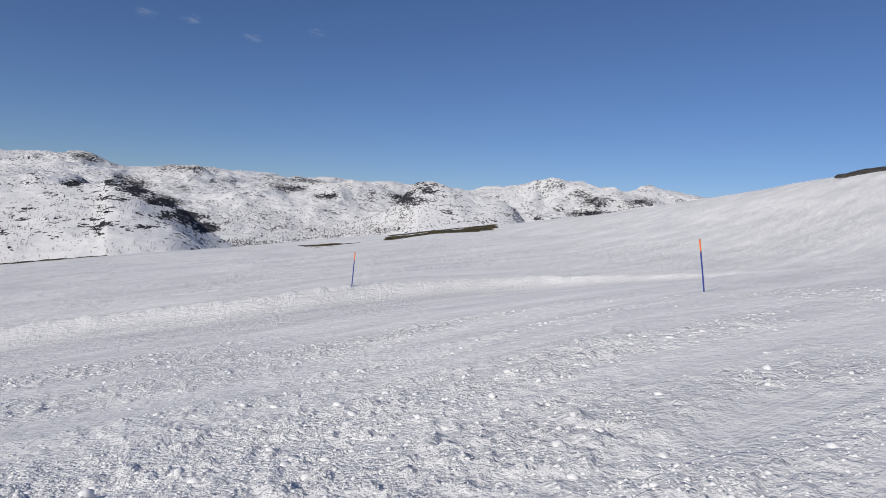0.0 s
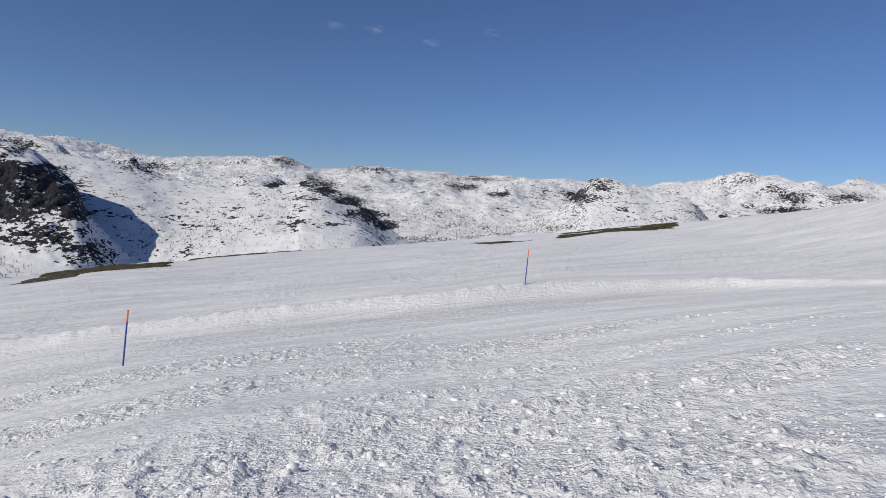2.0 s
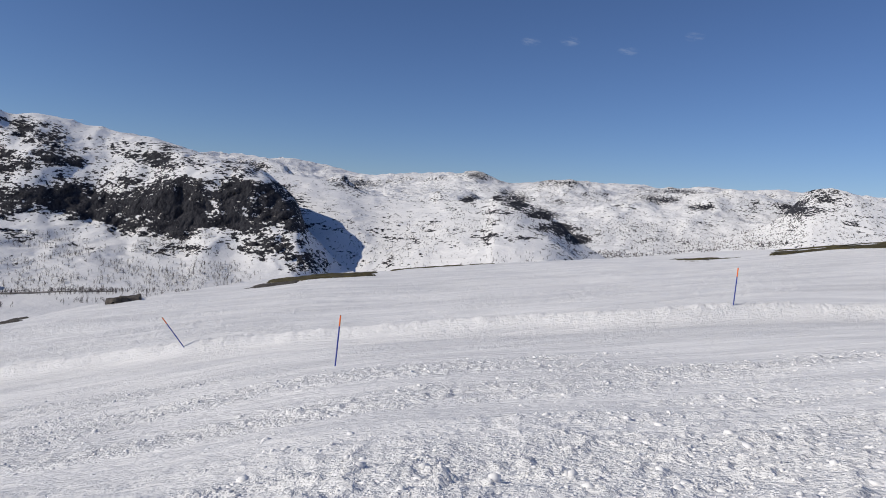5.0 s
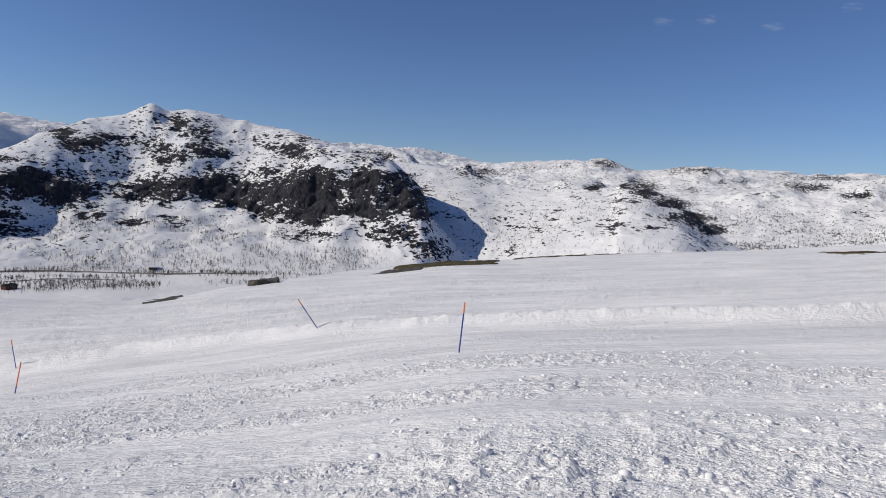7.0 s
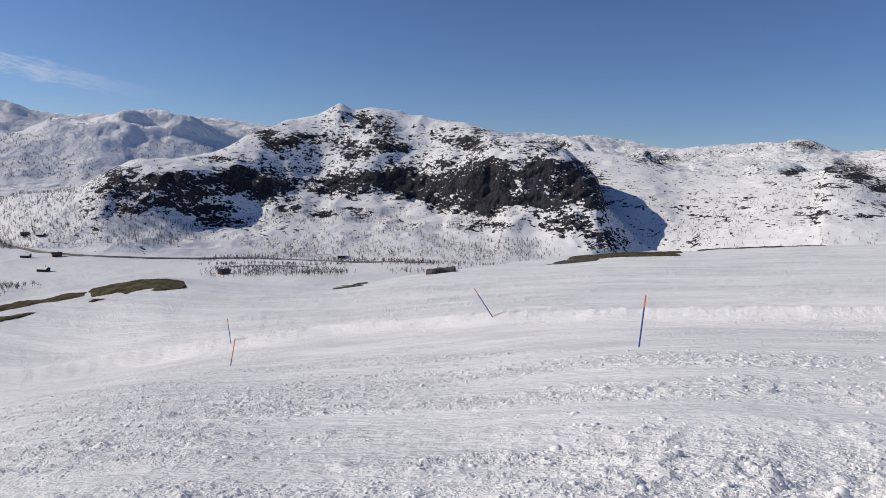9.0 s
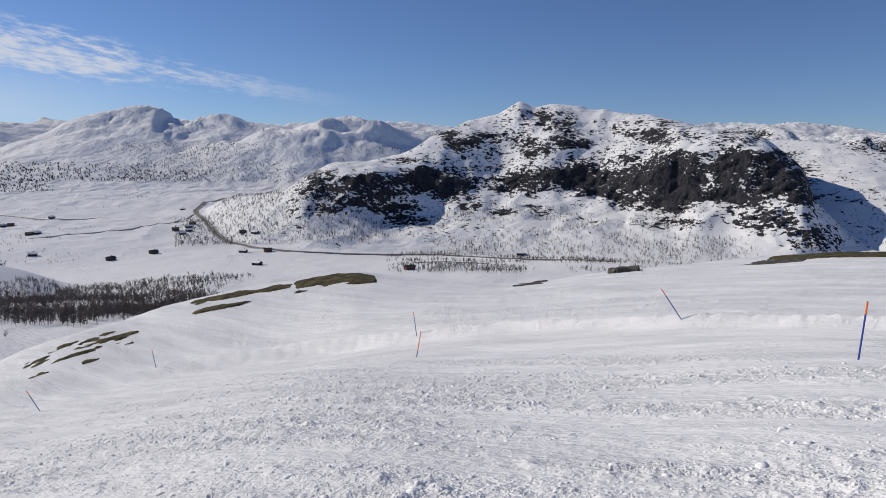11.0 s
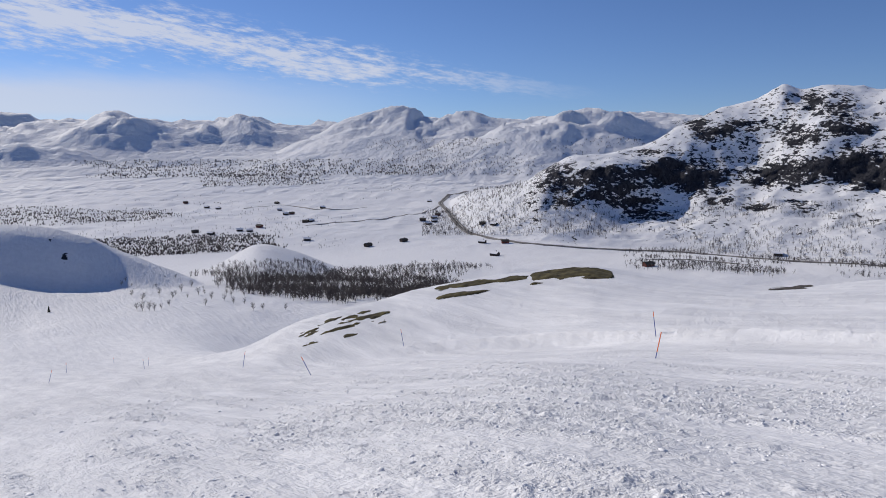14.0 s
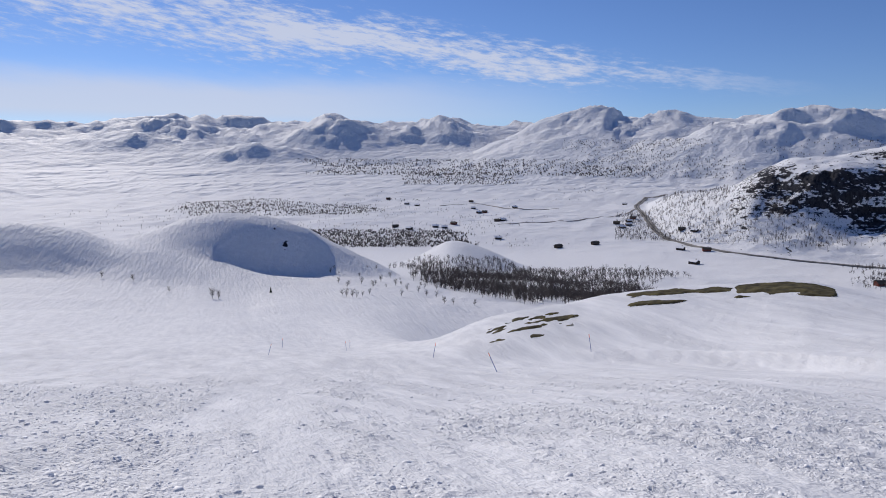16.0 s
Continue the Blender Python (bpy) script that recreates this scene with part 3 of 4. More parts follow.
def build_ground():
    az, rho = grid_axes()
    r = np.broadcast_to(rho, (len(az), len(rho)))
    z = land(az, r)
    a = np.radians(az)[:, None]
    x, y = -np.sin(a) * r, np.cos(a) * r
    dzr = np.gradient(z, axis=1) / np.gradient(r, axis=1)
    dza = np.gradient(z, axis=0) / (np.gradient(np.radians(az))[:, None] * r)
    steep = np.hypot(dzr, dza)
    angle = np.degrees(np.arctan2(z - 1.6, r))
    arc = np.radians(az)[:, None] * 1400
    streak = fbm(arc + 0.6 * z, z * 2.4, 60, 4, 61)
    crag = crag_density(az, angle, CLIFFS + CLIFFS_WEST + UPPER_CRAGS + HILL_CRAGS + FAR_CRAGS_AND_SHADE) * (rho > 900)[None]
    stony = ramp(steep, 0.35, 1.1) * ramp(rho, 950, 1100)[None]
    hills = ramp(rho, 1000, 1200)[None] * (1 - ramp(az, 84, 94))[:, None] * (1 - ramp(rho, 1900, 2300)[None] * ramp(az, 55, 66)[:, None])
    east = (1 - ramp(az, 36, 48))[:, None]
    spots = fbm(arc, z * 2.6, 34, 4, 63)
    rock = 0.72 * crag + hills * (0.11 + 0.08 * east + 0.15 * stony + 0.4 * streak * (0.45 + 0.55 * np.minimum(crag * 2, 1)) + 0.3 * ramp(spots, 0.18, 0.5) * ramp(steep, 0.12, 0.4))
    rock = np.where(rho[None] < 900, -1, rock).clip(-1, 1.6)
    rock = rock + 1.85 * crag_density(az, angle, KNOLL_STONES) * ((rho > 400) & (rho < 530))[None]
    rock = rock - 0.5 * (1 - hills) * (1 - np.minimum(crag * 3, 1)) * (rho > 900)[None]
    arc_w = np.radians(az)[:, None] * 1300
    push = np.minimum(crag * 1.5, 1) * (9 * np.round(2.5 * fbm(arc_w + 0.5 * z, z, 70, 3, 65)) / 2.5 + 12 * fbm(arc_w - 0.4 * z, z * 1.6, 40, 5, 66, ridged=True) + 5 * fbm(arc_w, z * 2.2, 13, 2, 67))
    x, y = x * (1 + push / r), y * (1 + push / r)
    near = np.broadcast_to(1 - ramp(rho, 80, 420), r.shape)
    mesh = sheet("ground", np.stack([x, y, z], -1).reshape(-1, 3), len(az), len(rho))
    mesh.attributes.new("rock", "FLOAT", "POINT").data.foreach_set("value", rock.astype(np.float32).ravel())
    churn = churned(x, y)
    mesh.attributes.new("churn", "FLOAT", "POINT").data.foreach_set("value", churn.astype(np.float32).ravel())
    rugged = np.broadcast_to(ramp(rho, 1900, 2700), r.shape) * ramp(steep, 0.02, 0.25)
    mesh.attributes.new("rugged", "FLOAT", "POINT").data.foreach_set("value", rugged.astype(np.float32).ravel())
    mesh.attributes.new("near", "FLOAT", "POINT").data.foreach_set("value", near.astype(np.float32).ravel())
    mesh.materials.append(SNOW)
    return tagged(new("ground", mesh), "snow-covered slope, valley and mountains with dark rock faces", "ground", kind="structure")


build_ground()


def probe(az, dist):
    return float(land(np.array([float(az)]), np.array([[float(dist)]]))[0, 0])


# ---------------------------------------------------------------- marker poles


def part(name, bm, mat, parent, label=""):
    mesh = bpy.data.meshes.new(name)
    bm.to_mesh(mesh)
    bm.free()
    mesh.materials.append(mat)
    ob = new(name, mesh)
    ob.parent = parent
    return tagged(ob, label)


def plain(name, colour, rough=0.5):
    m, nt, b = material(name)
    b.inputs["Base Color"].default_value = (*colour, 1)
    b.inputs["Roughness"].default_value = rough
    return m


BLUE, ORANGE = plain("blue_plastic", (0.02, 0.05, 0.3)), plain("orange_plastic", (0.9, 0.2, 0.03))
CAP = plain("dark_cap", (0.03, 0.03, 0.03))


def rod(bm, z0, z1, r):
    bmesh.ops.create_cone(bm, cap_ends=True, segments=10, radius1=r, radius2=r, depth=z1 - z0,
                          matrix=Matrix.Translation((0, 0, (z0 + z1) / 2)))
    return bm


def pole(az, dist, height, lean, away, tip):
    x, y = bearing(az, dist)
    ob = new("marker_pole")
    ob.matrix_world = pose(x, y, probe(az, dist), away, lean, az)
    cut = height * (1 - tip)
    shaft = part("shaft", rod(bmesh.new(), -0.3, cut, 0.029), BLUE, ob)
    part("tip", rod(bmesh.new(), cut, height, 0.031), ORANGE, ob, "bright orange sleeve")
    part("cap", rod(bmesh.new(), height, height + 0.02, 0.025), CAP, ob)
    label = "blue piste marker pole with an orange tip in snow" if tip < 0.5 else "orange piste marker pole in snow"
    return tagged(ob, label + (" leaning" if abs(lean) > 20 else ""), "pole", "piste marker poles")


# azimuth, distance, height, lean sideways, lean away, share of the orange tip
for row in ((-21.5, 26, 1.9, -9, 2, 0.23), (7.6, 37, 1.9, 2, 0, 0.23), (40.1, 25, 1.9, 3, -3, 0.21), (52.5, 39.3, 2.0, -35, 0, 0.2), (74.9, 40.5, 1.65, 9, 0, 0.75),
            (74.9, 51.5, 1.95, -8, 0, 0.2), (96.7, 70, 1.85, -9, 0, 0.2), (104.9, 57, 1.85, -24, 0, 0.2), (110.6, 74, 1.85, 10, 0, 0.2), (125.0, 102, 1.85, 16, 0, 0.2),
            (123.8, 130, 1.8, 2, 0, 0.2), (120.5, 160, 1.5, 0, 0, 0.2), (118.3, 125, 1.9, -5, 0, 0.2), (118.0, 140, 1.7, 2, 0, 0.2)):
    pole(*row)

# ---------------------------------------------------------------- placing


def land_at(az, rho):
    """Heights at scattered places."""
    return land(np.asarray(az, float), np.asarray(rho, float)[:, None])[:, 0]


SIGHT = np.geomspace(140, 4400, 900)


def spot(az, angle):
    """Where the line from the stand under these angles first meets the ground beyond the slope: x, y, z, distance."""
    z = land(np.array([float(az)]), SIGHT[None])[0]
    hit = np.nonzero(z >= rise(angle, SIGHT))[0]
    d = SIGHT[hit[0]] if len(hit) else SIGHT[-1]
    x, y = bearing(az, d)
    return x, y, probe(az, d), d


# ---------------------------------------------------------------- more materials


def rough_material(name, c0, c1, scale, rough=0.85, bump=0.3, distance=0.05):
    m, nt, b = material(name)
    tex = noise_tex(nt, scale, 6, 0.65)
    link(nt, between(nt, tex, 0.32, 0.68, c0, c1), b.inputs["Base Color"])
    b.inputs["Roughness"].default_value = rough
    b.inputs["Specular IOR Level"].default_value = 0.2
    bp = node(nt, "ShaderNodeBump", Strength=bump, Distance=distance)
    link(nt, tex, bp.inputs["Height"])
    link(nt, bp.outputs[0], b.inputs["Normal"])
    return m


CLOD = rough_material("crumbled_snow", (0.8, 0.8, 0.81), (0.88, 0.88, 0.885), 9, 0.65, 0.5, 0.04)
BARK = rough_material("birch_bark", (0.05, 0.042, 0.04), (0.16, 0.14, 0.13), 2)
TWIGS = rough_material("bare_twigs", (0.04, 0.036, 0.038), (0.13, 0.115, 0.115), 0.6)
NEEDLES = rough_material("spruce_needles", (0.008, 0.014, 0.009), (0.03, 0.045, 0.025), 3)
HEATH = rough_material("heather_and_moss", (0.022, 0.019, 0.012), (0.125, 0.105, 0.045), 0.7, 0.95, 0.8, 0.15)
STONE = rough_material("dark_rock", (0.03, 0.028, 0.026), (0.13, 0.115, 0.10), 1.1, 0.85, 0.8, 0.2)
ASPHALT = rough_material("worn_asphalt", (0.10, 0.094, 0.088), (0.26, 0.25, 0.24), 0.12)
VERGE = rough_material("bare_earth_verge", (0.06, 0.052, 0.044), (0.5, 0.48, 0.46), 0.08)
TIMBER = rough_material("dark_stained_timber", (0.025, 0.02, 0.018), (0.07, 0.05, 0.04), 2)
RED_WOOD = rough_material("red_painted_timber", (0.10, 0.025, 0.02), (0.17, 0.05, 0.035), 2)
TURF = rough_material("dark_roof", (0.03, 0.028, 0.026), (0.09, 0.08, 0.07), 1.5)
ROOF_SNOW = rough_material("roof_snow", (0.8, 0.8, 0.81), (0.86, 0.86, 0.87), 0.8)
PANE = plain("window_pane", (0.03, 0.035, 0.045), 0.1)

# ---------------------------------------------------------------- crumbs of ploughed snow


def joined(name, pieces, mat, parent=None, smooth_shading=False):
    """Triangle pieces (verts, faces) as one mesh object."""
    vs, fs, base = [], [], 0
    for v, f in pieces:
        vs.append(v)
        fs.append(f + base)
        base += len(v)
    mesh = bpy.data.meshes.new(name)
    fill(mesh, np.concatenate(vs), np.concatenate(fs))
    mesh.materials.append(mat)
    if smooth_shading:
        mesh.shade_smooth()
    ob = new(name, mesh)
    ob.parent = parent
    return ob


def ball(level):
    bm = bmesh.new()
    if level:
        bmesh.ops.create_icosphere(bm, subdivisions=level, radius=1.0)
    else:
        for p in ((1, 0, 0), (-1, 0, 0), (0, 1, 0), (0, -1, 0), (0, 0, 1), (0, 0, -1)):
            bm.verts.new(p)
        bmesh.ops.convex_hull(bm, input=bm.verts)
    bm.verts.index_update()
    v = np.array([p.co[:] for p in bm.verts])
    f = np.array([[p.index for p in t.verts] for t in bm.faces])
    bm.free()
    return v, f


def scatter_clods():
    rng = np.random.default_rng(5)
    n = 190000
    az = rng.uniform(-40, 148, n)
    rho = np.exp(rng.uniform(math.log(2.6), math.log(44), n))
    a = np.radians(az)
    x, y = -np.sin(a) * rho, np.cos(a) * rho
    heaps = fbm(x, y, 1.3, 3, 91)
    edge = table(az, SLOPE, 1)
    keep = (churned(x, y) + heaps * 0.6 > rng.uniform(0.1, 1.6, n)) & ((rho < edge - 0.5) | (az > 95))
    az, rho, x, y = [v[keep][:38000] for v in (az, rho, x, y)]
    size = (0.008 + 0.0009 * rho.clip(3, 26)) * np.exp(rng.normal(0, 0.5, len(x)))
    size = np.minimum(size, 0.075)
    z = land_at(az, rho)
    small, large = ball(0), ball(1)
    pieces = []
    for i in range(len(x)):
        v, f = large if size[i] > 0.045 else small
        s = size[i] * rng.uniform(0.65, 1.35, 3) * (1, 1, 0.6)
        w = v * (1 + rng.uniform(-0.28, 0.28, (len(v), 1))) * s
        t = rng.uniform(0, 6.28)
        c, q = math.cos(t), math.sin(t)
        w = np.stack([w[:, 0] * c - w[:, 1] * q, w[:, 0] * q + w[:, 1] * c, w[:, 2]], 1) + (x[i], y[i], z[i] - 0.1 * s[2])
        pieces.append((w, f))
    ob = joined("snow_clods", pieces, CLOD)
    return tagged(ob, "loose crumbled white snow clods strewn over the piste", "snow clods", kind="stuff")


scatter_clods()

# ---------------------------------------------------------------- trees


def spike(p0, p1, r0, r1, sides=3):
    """A slender tapered prism between two points."""
    p0, p1 = np.array(p0, float), np.array(p1, float)
    d = (p1 - p0) / np.linalg.norm(p1 - p0)
    u = np.cross(d, (0.31, 0.95, 0.1))
    u /= np.linalg.norm(u)
    w = np.cross(d, u)
    t = np.arange(sides) * 2 * math.pi / sides
    ring = np.cos(t)[:, None] * u + np.sin(t)[:, None] * w
    v = np.concatenate([p0 + ring * r0, p1 + ring * r1])
    f = []
    for i in range(sides):
        j = (i + 1) % sides
        f += [(i, j, sides + j), (i, sides + j, sides + i)]
    return v, np.array(f)


def thorn(p0, p1, r0):
    """A slender three-sided point."""
    v, f = spike(p0, p1, r0, 0.0)
    return v[[0, 1, 2, 3]], np.array([(0, 1, 3), (1, 2, 3), (2, 0, 3)])


def merged(pieces):
    vs, fs, base = [], [], 0
    for v, f in pieces:
        vs.append(v)
        fs.append(f + base)
        base += len(v)
    return np.concatenate(vs), np.concatenate(fs)


def birch(rng, limbs=9, twigs=2, thick=1.0, stems_most=1):
    """A bare mountain birch one unit high: stems and the twiggy crown, as two triangle lists."""
    stems, crown = [], []
    for k in range(stems_most):
        lean = rng.uniform(-0.12, 0.12, 2)
        top = np.array([lean[0], lean[1], rng.uniform(0.8, 1.0)])
        stems.append(spike((0, 0, -0.03), top * 0.55, 0.018 * min(thick, 1.1), 0.013 * min(thick, 1.1)))
        stems.append(spike(top * 0.55, top, 0.013 * min(thick, 1.1), 0.003))
        for i in range(limbs):
            h = rng.uniform(0.22, 0.9)
            a = rng.uniform(0, 6.28)
            r = (0.34 - 0.22 * abs(h - 0.5)) * rng.uniform(0.6, 1.1)
            p0 = top * h
            p1 = p0 + (math.cos(a) * r, math.sin(a) * r, r * rng.uniform(0.5, 1.1))
            crown.append(thorn(p0, p1, 0.012 * thick))
            for j in range(twigs):
                q0 = p0 + (p1 - p0) * rng.uniform(0.35, 0.8)
                b = a + rng.uniform(-1.2, 1.2)
                q1 = q0 + (math.cos(b) * r * 0.5, math.sin(b) * r * 0.5, r * rng.uniform(0.2, 0.7))
                crown.append(thorn(q0, q1, 0.010 * thick))
    return merged(stems), merged(crown)


def spruce(rng, tiers=9):
    crown = []
    for i in range(tiers):
        h = 0.08 + 0.84 * i / tiers
        r = 0.26 * (1 - h) + 0.03
        n = 9
        for k in range(n):
            a = 6.28 * k / n + rng.uniform(-0.3, 0.3) + i
            q = r * rng.uniform(0.75, 1.15)
            crown.append(thorn((0, 0, h + 0.09), (math.cos(a) * q, math.sin(a) * q, h - 0.05), 0.045))
    crown.append(spike((0, 0, 0.85), (0, 0, 1.0), 0.03, 0.002))
    return merged([spike((0, 0, -0.02), (0, 0, 0.9), 0.025, 0.006, 5)]), merged(crown)


RNG = np.random.default_rng(11)
WILD = [merged(birch(RNG, 10, 1, 1.7)) for _ in range(7)]


def thicket(rng):
    """A low clump of bare stems one unit high."""
    fan = []
    for i in range(8):
        t, r = rng.uniform(0, 6.28), rng.uniform(0.1, 0.45)
        fan.append(thorn((0.3 * r * math.cos(t), 0.3 * r * math.sin(t), 0), (r * math.cos(t), r * math.sin(t), rng.uniform(0.7, 1.05)), 0.15))
    return merged(fan)


WILD_FAR = [thicket(RNG) for _ in range(5)]
WILD_DENSE = [merged(birch(RNG, 9, 1, 2.3)) for _ in range(6)]
WILD_DARK = [merged(spruce(RNG, 4)) for _ in range(2)]


def wood(label, rows, trees=None, dark=0.04):
    """A wood as one object. Rows: azimuths, distances, angles, number tried, height, how clumped (-1 everywhere .. 1 nowhere), size of the clumps."""
    pieces = []
    for az0, az1, d0, d1, e0, e1, n, tall, clump, size in rows:
        az, rho = RNG.uniform(az0, az1, n), np.exp(RNG.uniform(math.log(d0), math.log(d1), n))
        a = np.radians(az)
        x, y = -np.sin(a) * rho, np.cos(a) * rho
        u = np.abs((az - az0) / (az1 - az0) * 2 - 1)
        w = np.abs(np.log(rho / d0) / math.log(d1 / d0) * 2 - 1)
        fray = 0.9 * ramp(u, 0.55, 1.0) + 0.7 * ramp(w, 0.55, 1.0)
        keep = fbm(a * (d0 + d1) * 0.25, rho, size, 3, 101) + RNG.uniform(-0.25, 0.25, n) - fray > clump
        az, rho, x, y = az[keep], rho[keep], x[keep], y[keep]
        z = land_at(az, rho)
        angle = np.degrees(np.arctan2(z - 1.6, rho))
        for i in np.nonzero((angle > e0) & (angle < e1))[0]:
            v, f = (trees or WILD)[RNG.integers(5)] if RNG.random() > dark else WILD_DARK[RNG.integers(2)]
            h, t = tall * RNG.uniform(0.55, 1.25), RNG.uniform(0, 6.28)
            c, s = math.cos(t) * h, math.sin(t) * h
            pieces.append((np.stack([v[:, 0] * c - v[:, 1] * s, v[:, 0] * s + v[:, 1] * c, v[:, 2] * h], 1) + (x[i], y[i], z[i] - 0.05 * h), f))
    return tagged(joined("birch_wood", pieces, TWIGS), label, "woodland", kind="stuff")


wood("dense leafless dark birch wood on the snowy valley shoulder", [
    (86, 116, 400, 800, -13.6, -9.0, 7500, 6.0, -0.3, 110), (90, 113, 410, 620, -13.6, -10.2, 2600, 6.5, -0.8, 120)], WILD_DENSE)
wood("leafless birch strips across the snowy valley floor", [
    (63, 79, 760, 1020, -10.6, -8.1, 1800, 6, -0.15, 90), (96, 147, 800, 2200, -8, -2.2, 3600, 5, -0.05, 70)], WILD_DENSE)
wood("long dark birch thickets across the snowy valley floor", [
    (106, 123, 1020, 1330, -7.9, -6.3, 4200, 3.6, -0.4, 160), (113, 134, 1450, 2100, -5.4, -3.3, 5500, 3.6, -0.05, 130), (92, 120, 1900, 2400, -4.2, -2.4, 1400, 3.5, 0.25, 120)], WILD_FAR, 0.02)
wood("grey leafless birches on the lower slopes of the rocky mountain", [
    (76, 95, 1130, 1950, -7.0, -2.4, 6500, 7, -0.6, 160), (44, 80, 1010, 1330, -8.8, -3.4, 6500, 6.5, -0.12, 60), (50, 68, 1300, 1560, -0.3, 2.6, 250, 5, 0.1, 120), (38, 66, 800, 1080, -9.6, -5.4, 2400, 6, -0.15, 90)])
wood("sparse grey birches on the snowy hill", [
    (16, 44, 950, 1650, -5.6, 0.2, 2600, 6, 0.0, 130)])
wood("distant dark birch belts on the snowy plain", [
    (90, 124, 2350, 3800, -1.7, -0.3, 9500, 6.5, -0.3, 160), (102, 114, 2050, 2900, -2.5, -1.5, 2600, 5.5, -0.3, 120), (74, 103, 2300, 3250, -1.8, 1.4, 7000, 5, -0.15, 200), (-2, 24, 1500, 2800, -4, 1.0, 11000, 4.5, -0.2, 140)], trees=WILD_FAR, dark=0.0)

# trees that stand alone in the hollow
STEMS, TWIG_CROWN = birch(np.random.default_rng(3), 12, 3, 0.85, 3)
lone = new("birch_tree")
for name, (v, f), mat in (("trunk", birch(np.random.default_rng(3), 12, 3, 0.85, 3)[0], BARK), ("crown", (TWIG_CROWN), TWIGS)):
    joined(name, [(v, f)], mat, lone)
tagged(lone, "small leafless birch standing alone in deep snow", "tree", "lone birches in the hollow")
LONE = [(129.4, -11.75, 5.5), (135.3, -9.95, 4), (118.2, -12.2, 5), (118.9, -10.95, 4), (116.9, -11.1, 5), (115.9, -11.4, 4.5), (113.9, -11.3, 5), (112.9, -11.7, 4.5),
        (111.9, -11.9, 4.5), (111.2, -12.2, 4), (109.6, -12.9, 4.5), (108.8, -12.9, 4), (106.9, -13.0, 4), (113.4, -12.2, 4), (137.5, -9.5, 3.5), (132.7, -11.0, 3),
        (115.2, -10.9, 5), (117.7, -12.2, 4.5), (114.4, -10.6, 5), (128.9, -11.8, 4.5), (118.6, -12.1, 4), (116.2, -12.0, 3.5), (110.3, -12.3, 4)]
LONE += [(RNG.uniform(105.5, 120.5), RNG.uniform(-12.3, -9.6), RNG.uniform(2.0, 4.5)) for _ in range(26)]
for i, (az, angle, tall) in enumerate(LONE):
    x, y, z, d = spot(az, angle)
    m = pose(x, y, z, 0, 0, i * 77)
    if i == 0:
        lone.scale = (tall, tall, tall)
        lone.matrix_basis = m @ Matrix.Diagonal((tall, tall, tall, 1))
    else:
        ob = copy_thing(lone, m)
        ob.scale = (tall, tall, tall)
conifer = new("spruce_tree")
for name, (v, f), mat in zip(("trunk", "crown"), spruce(np.random.default_rng(8)), (BARK, NEEDLES)):
    joined(name, [(v, f)], mat, conifer)
tagged(conifer, "small dark green spruce standing alone in snow", "tree")
x, y, z, d = spot(124.65, -11.55)
conifer.matrix_basis = pose(x, y, z - 0.1) @ Matrix.Diagonal((4, 4, 3.4, 1))

# ---------------------------------------------------------------- bare patches of heath and rock along the crest


def patch(name, label, category, mat, az0, az1, d0, d1, cut, lift, seed, fine=3.0):
    """A ragged island of heath or rock on the ground between two azimuths and two distances."""
    n, m = 220, 60
    az, t = np.linspace(az0, az1, n), np.linspace(0, 1, m)
    rho = np.broadcast_to(d0 + (d1 - d0) * t, (n, m))
    a = np.radians(az)[:, None]
    x, y = -np.sin(a) * rho, np.cos(a) * rho
    u = (az - az0) / (az1 - az0) * 2 - 1
    rim = 3 * ramp(np.abs(u), 0.7, 1.0)[:, None] + 3 * ramp(np.abs(2 * t - 1), 0.6, 1.0)
    mask = 0.55 - 0.6 * np.abs(u[:, None]) ** 2 - 0.5 * np.abs(2 * t - 1) ** 2 - rim + 1.3 * fbm(a * d0 * 0.45, rho, 7, 4, seed) + 1.7 * fbm(a * d0 * 0.5, rho, fine, 3, seed + 1) - cut
    z = land(az, rho) + lift * mask.clip(-0.6, 0.5) + 0.35 * lift * fbm(x, y, 1.2, 3, seed + 2)
    i = np.arange(n * m).reshape(n, m)
    quads = np.stack([i[:-1, :-1], i[:-1, 1:], i[1:, 1:], i[1:, :-1]], -1).reshape(-1, 4)
    corner = (mask[:-1, :-1] + mask[1:, 1:] + mask[1:, :-1] + mask[:-1, 1:]).ravel() / 4
    quads = quads[corner > -0.05]
    used, quads = np.unique(quads, return_inverse=True)
    mesh = bpy.data.meshes.new(name)
    fill(mesh, np.stack([x, y, z], -1).reshape(-1, 3)[used], quads.reshape(-1, 4))
    mesh.shade_smooth()
    mesh.materials.append(mat)
    return tagged(new(name, mesh), label, category, kind="stuff")


heath = "low brown-green heather patch melted out of the snow"
patch("heath_patch", heath, "heather", HEATH, -5.8, 6.4, 98, 137, 0.0, 0.35, 201)
patch("heath_patch", heath, "heather", HEATH, 6.2, 13.5, 96, 122, 0.3, 0.25, 205)
patch("heath_patch", heath, "heather", HEATH, 36, 47.5, 90, 119, -0.05, 0.4, 211)
patch("heath_patch", heath, "heather", HEATH, 26, 37, 106, 124, 0.15, 0.35, 214)
patch("heath_patch", heath, "heather", HEATH, 77.5, 86.5, 83, 93.5, -0.25, 0.35, 217)
patch("heath_patch", heath, "heather", HEATH, 84.0, 95, 82, 92, -0.2, 0.35, 221)
patch("heath_patch", "dark heather and twigs poking through thin snow", "heather", HEATH, 97, 107, 76, 89, 0.25, 0.3, 226, 1.2)
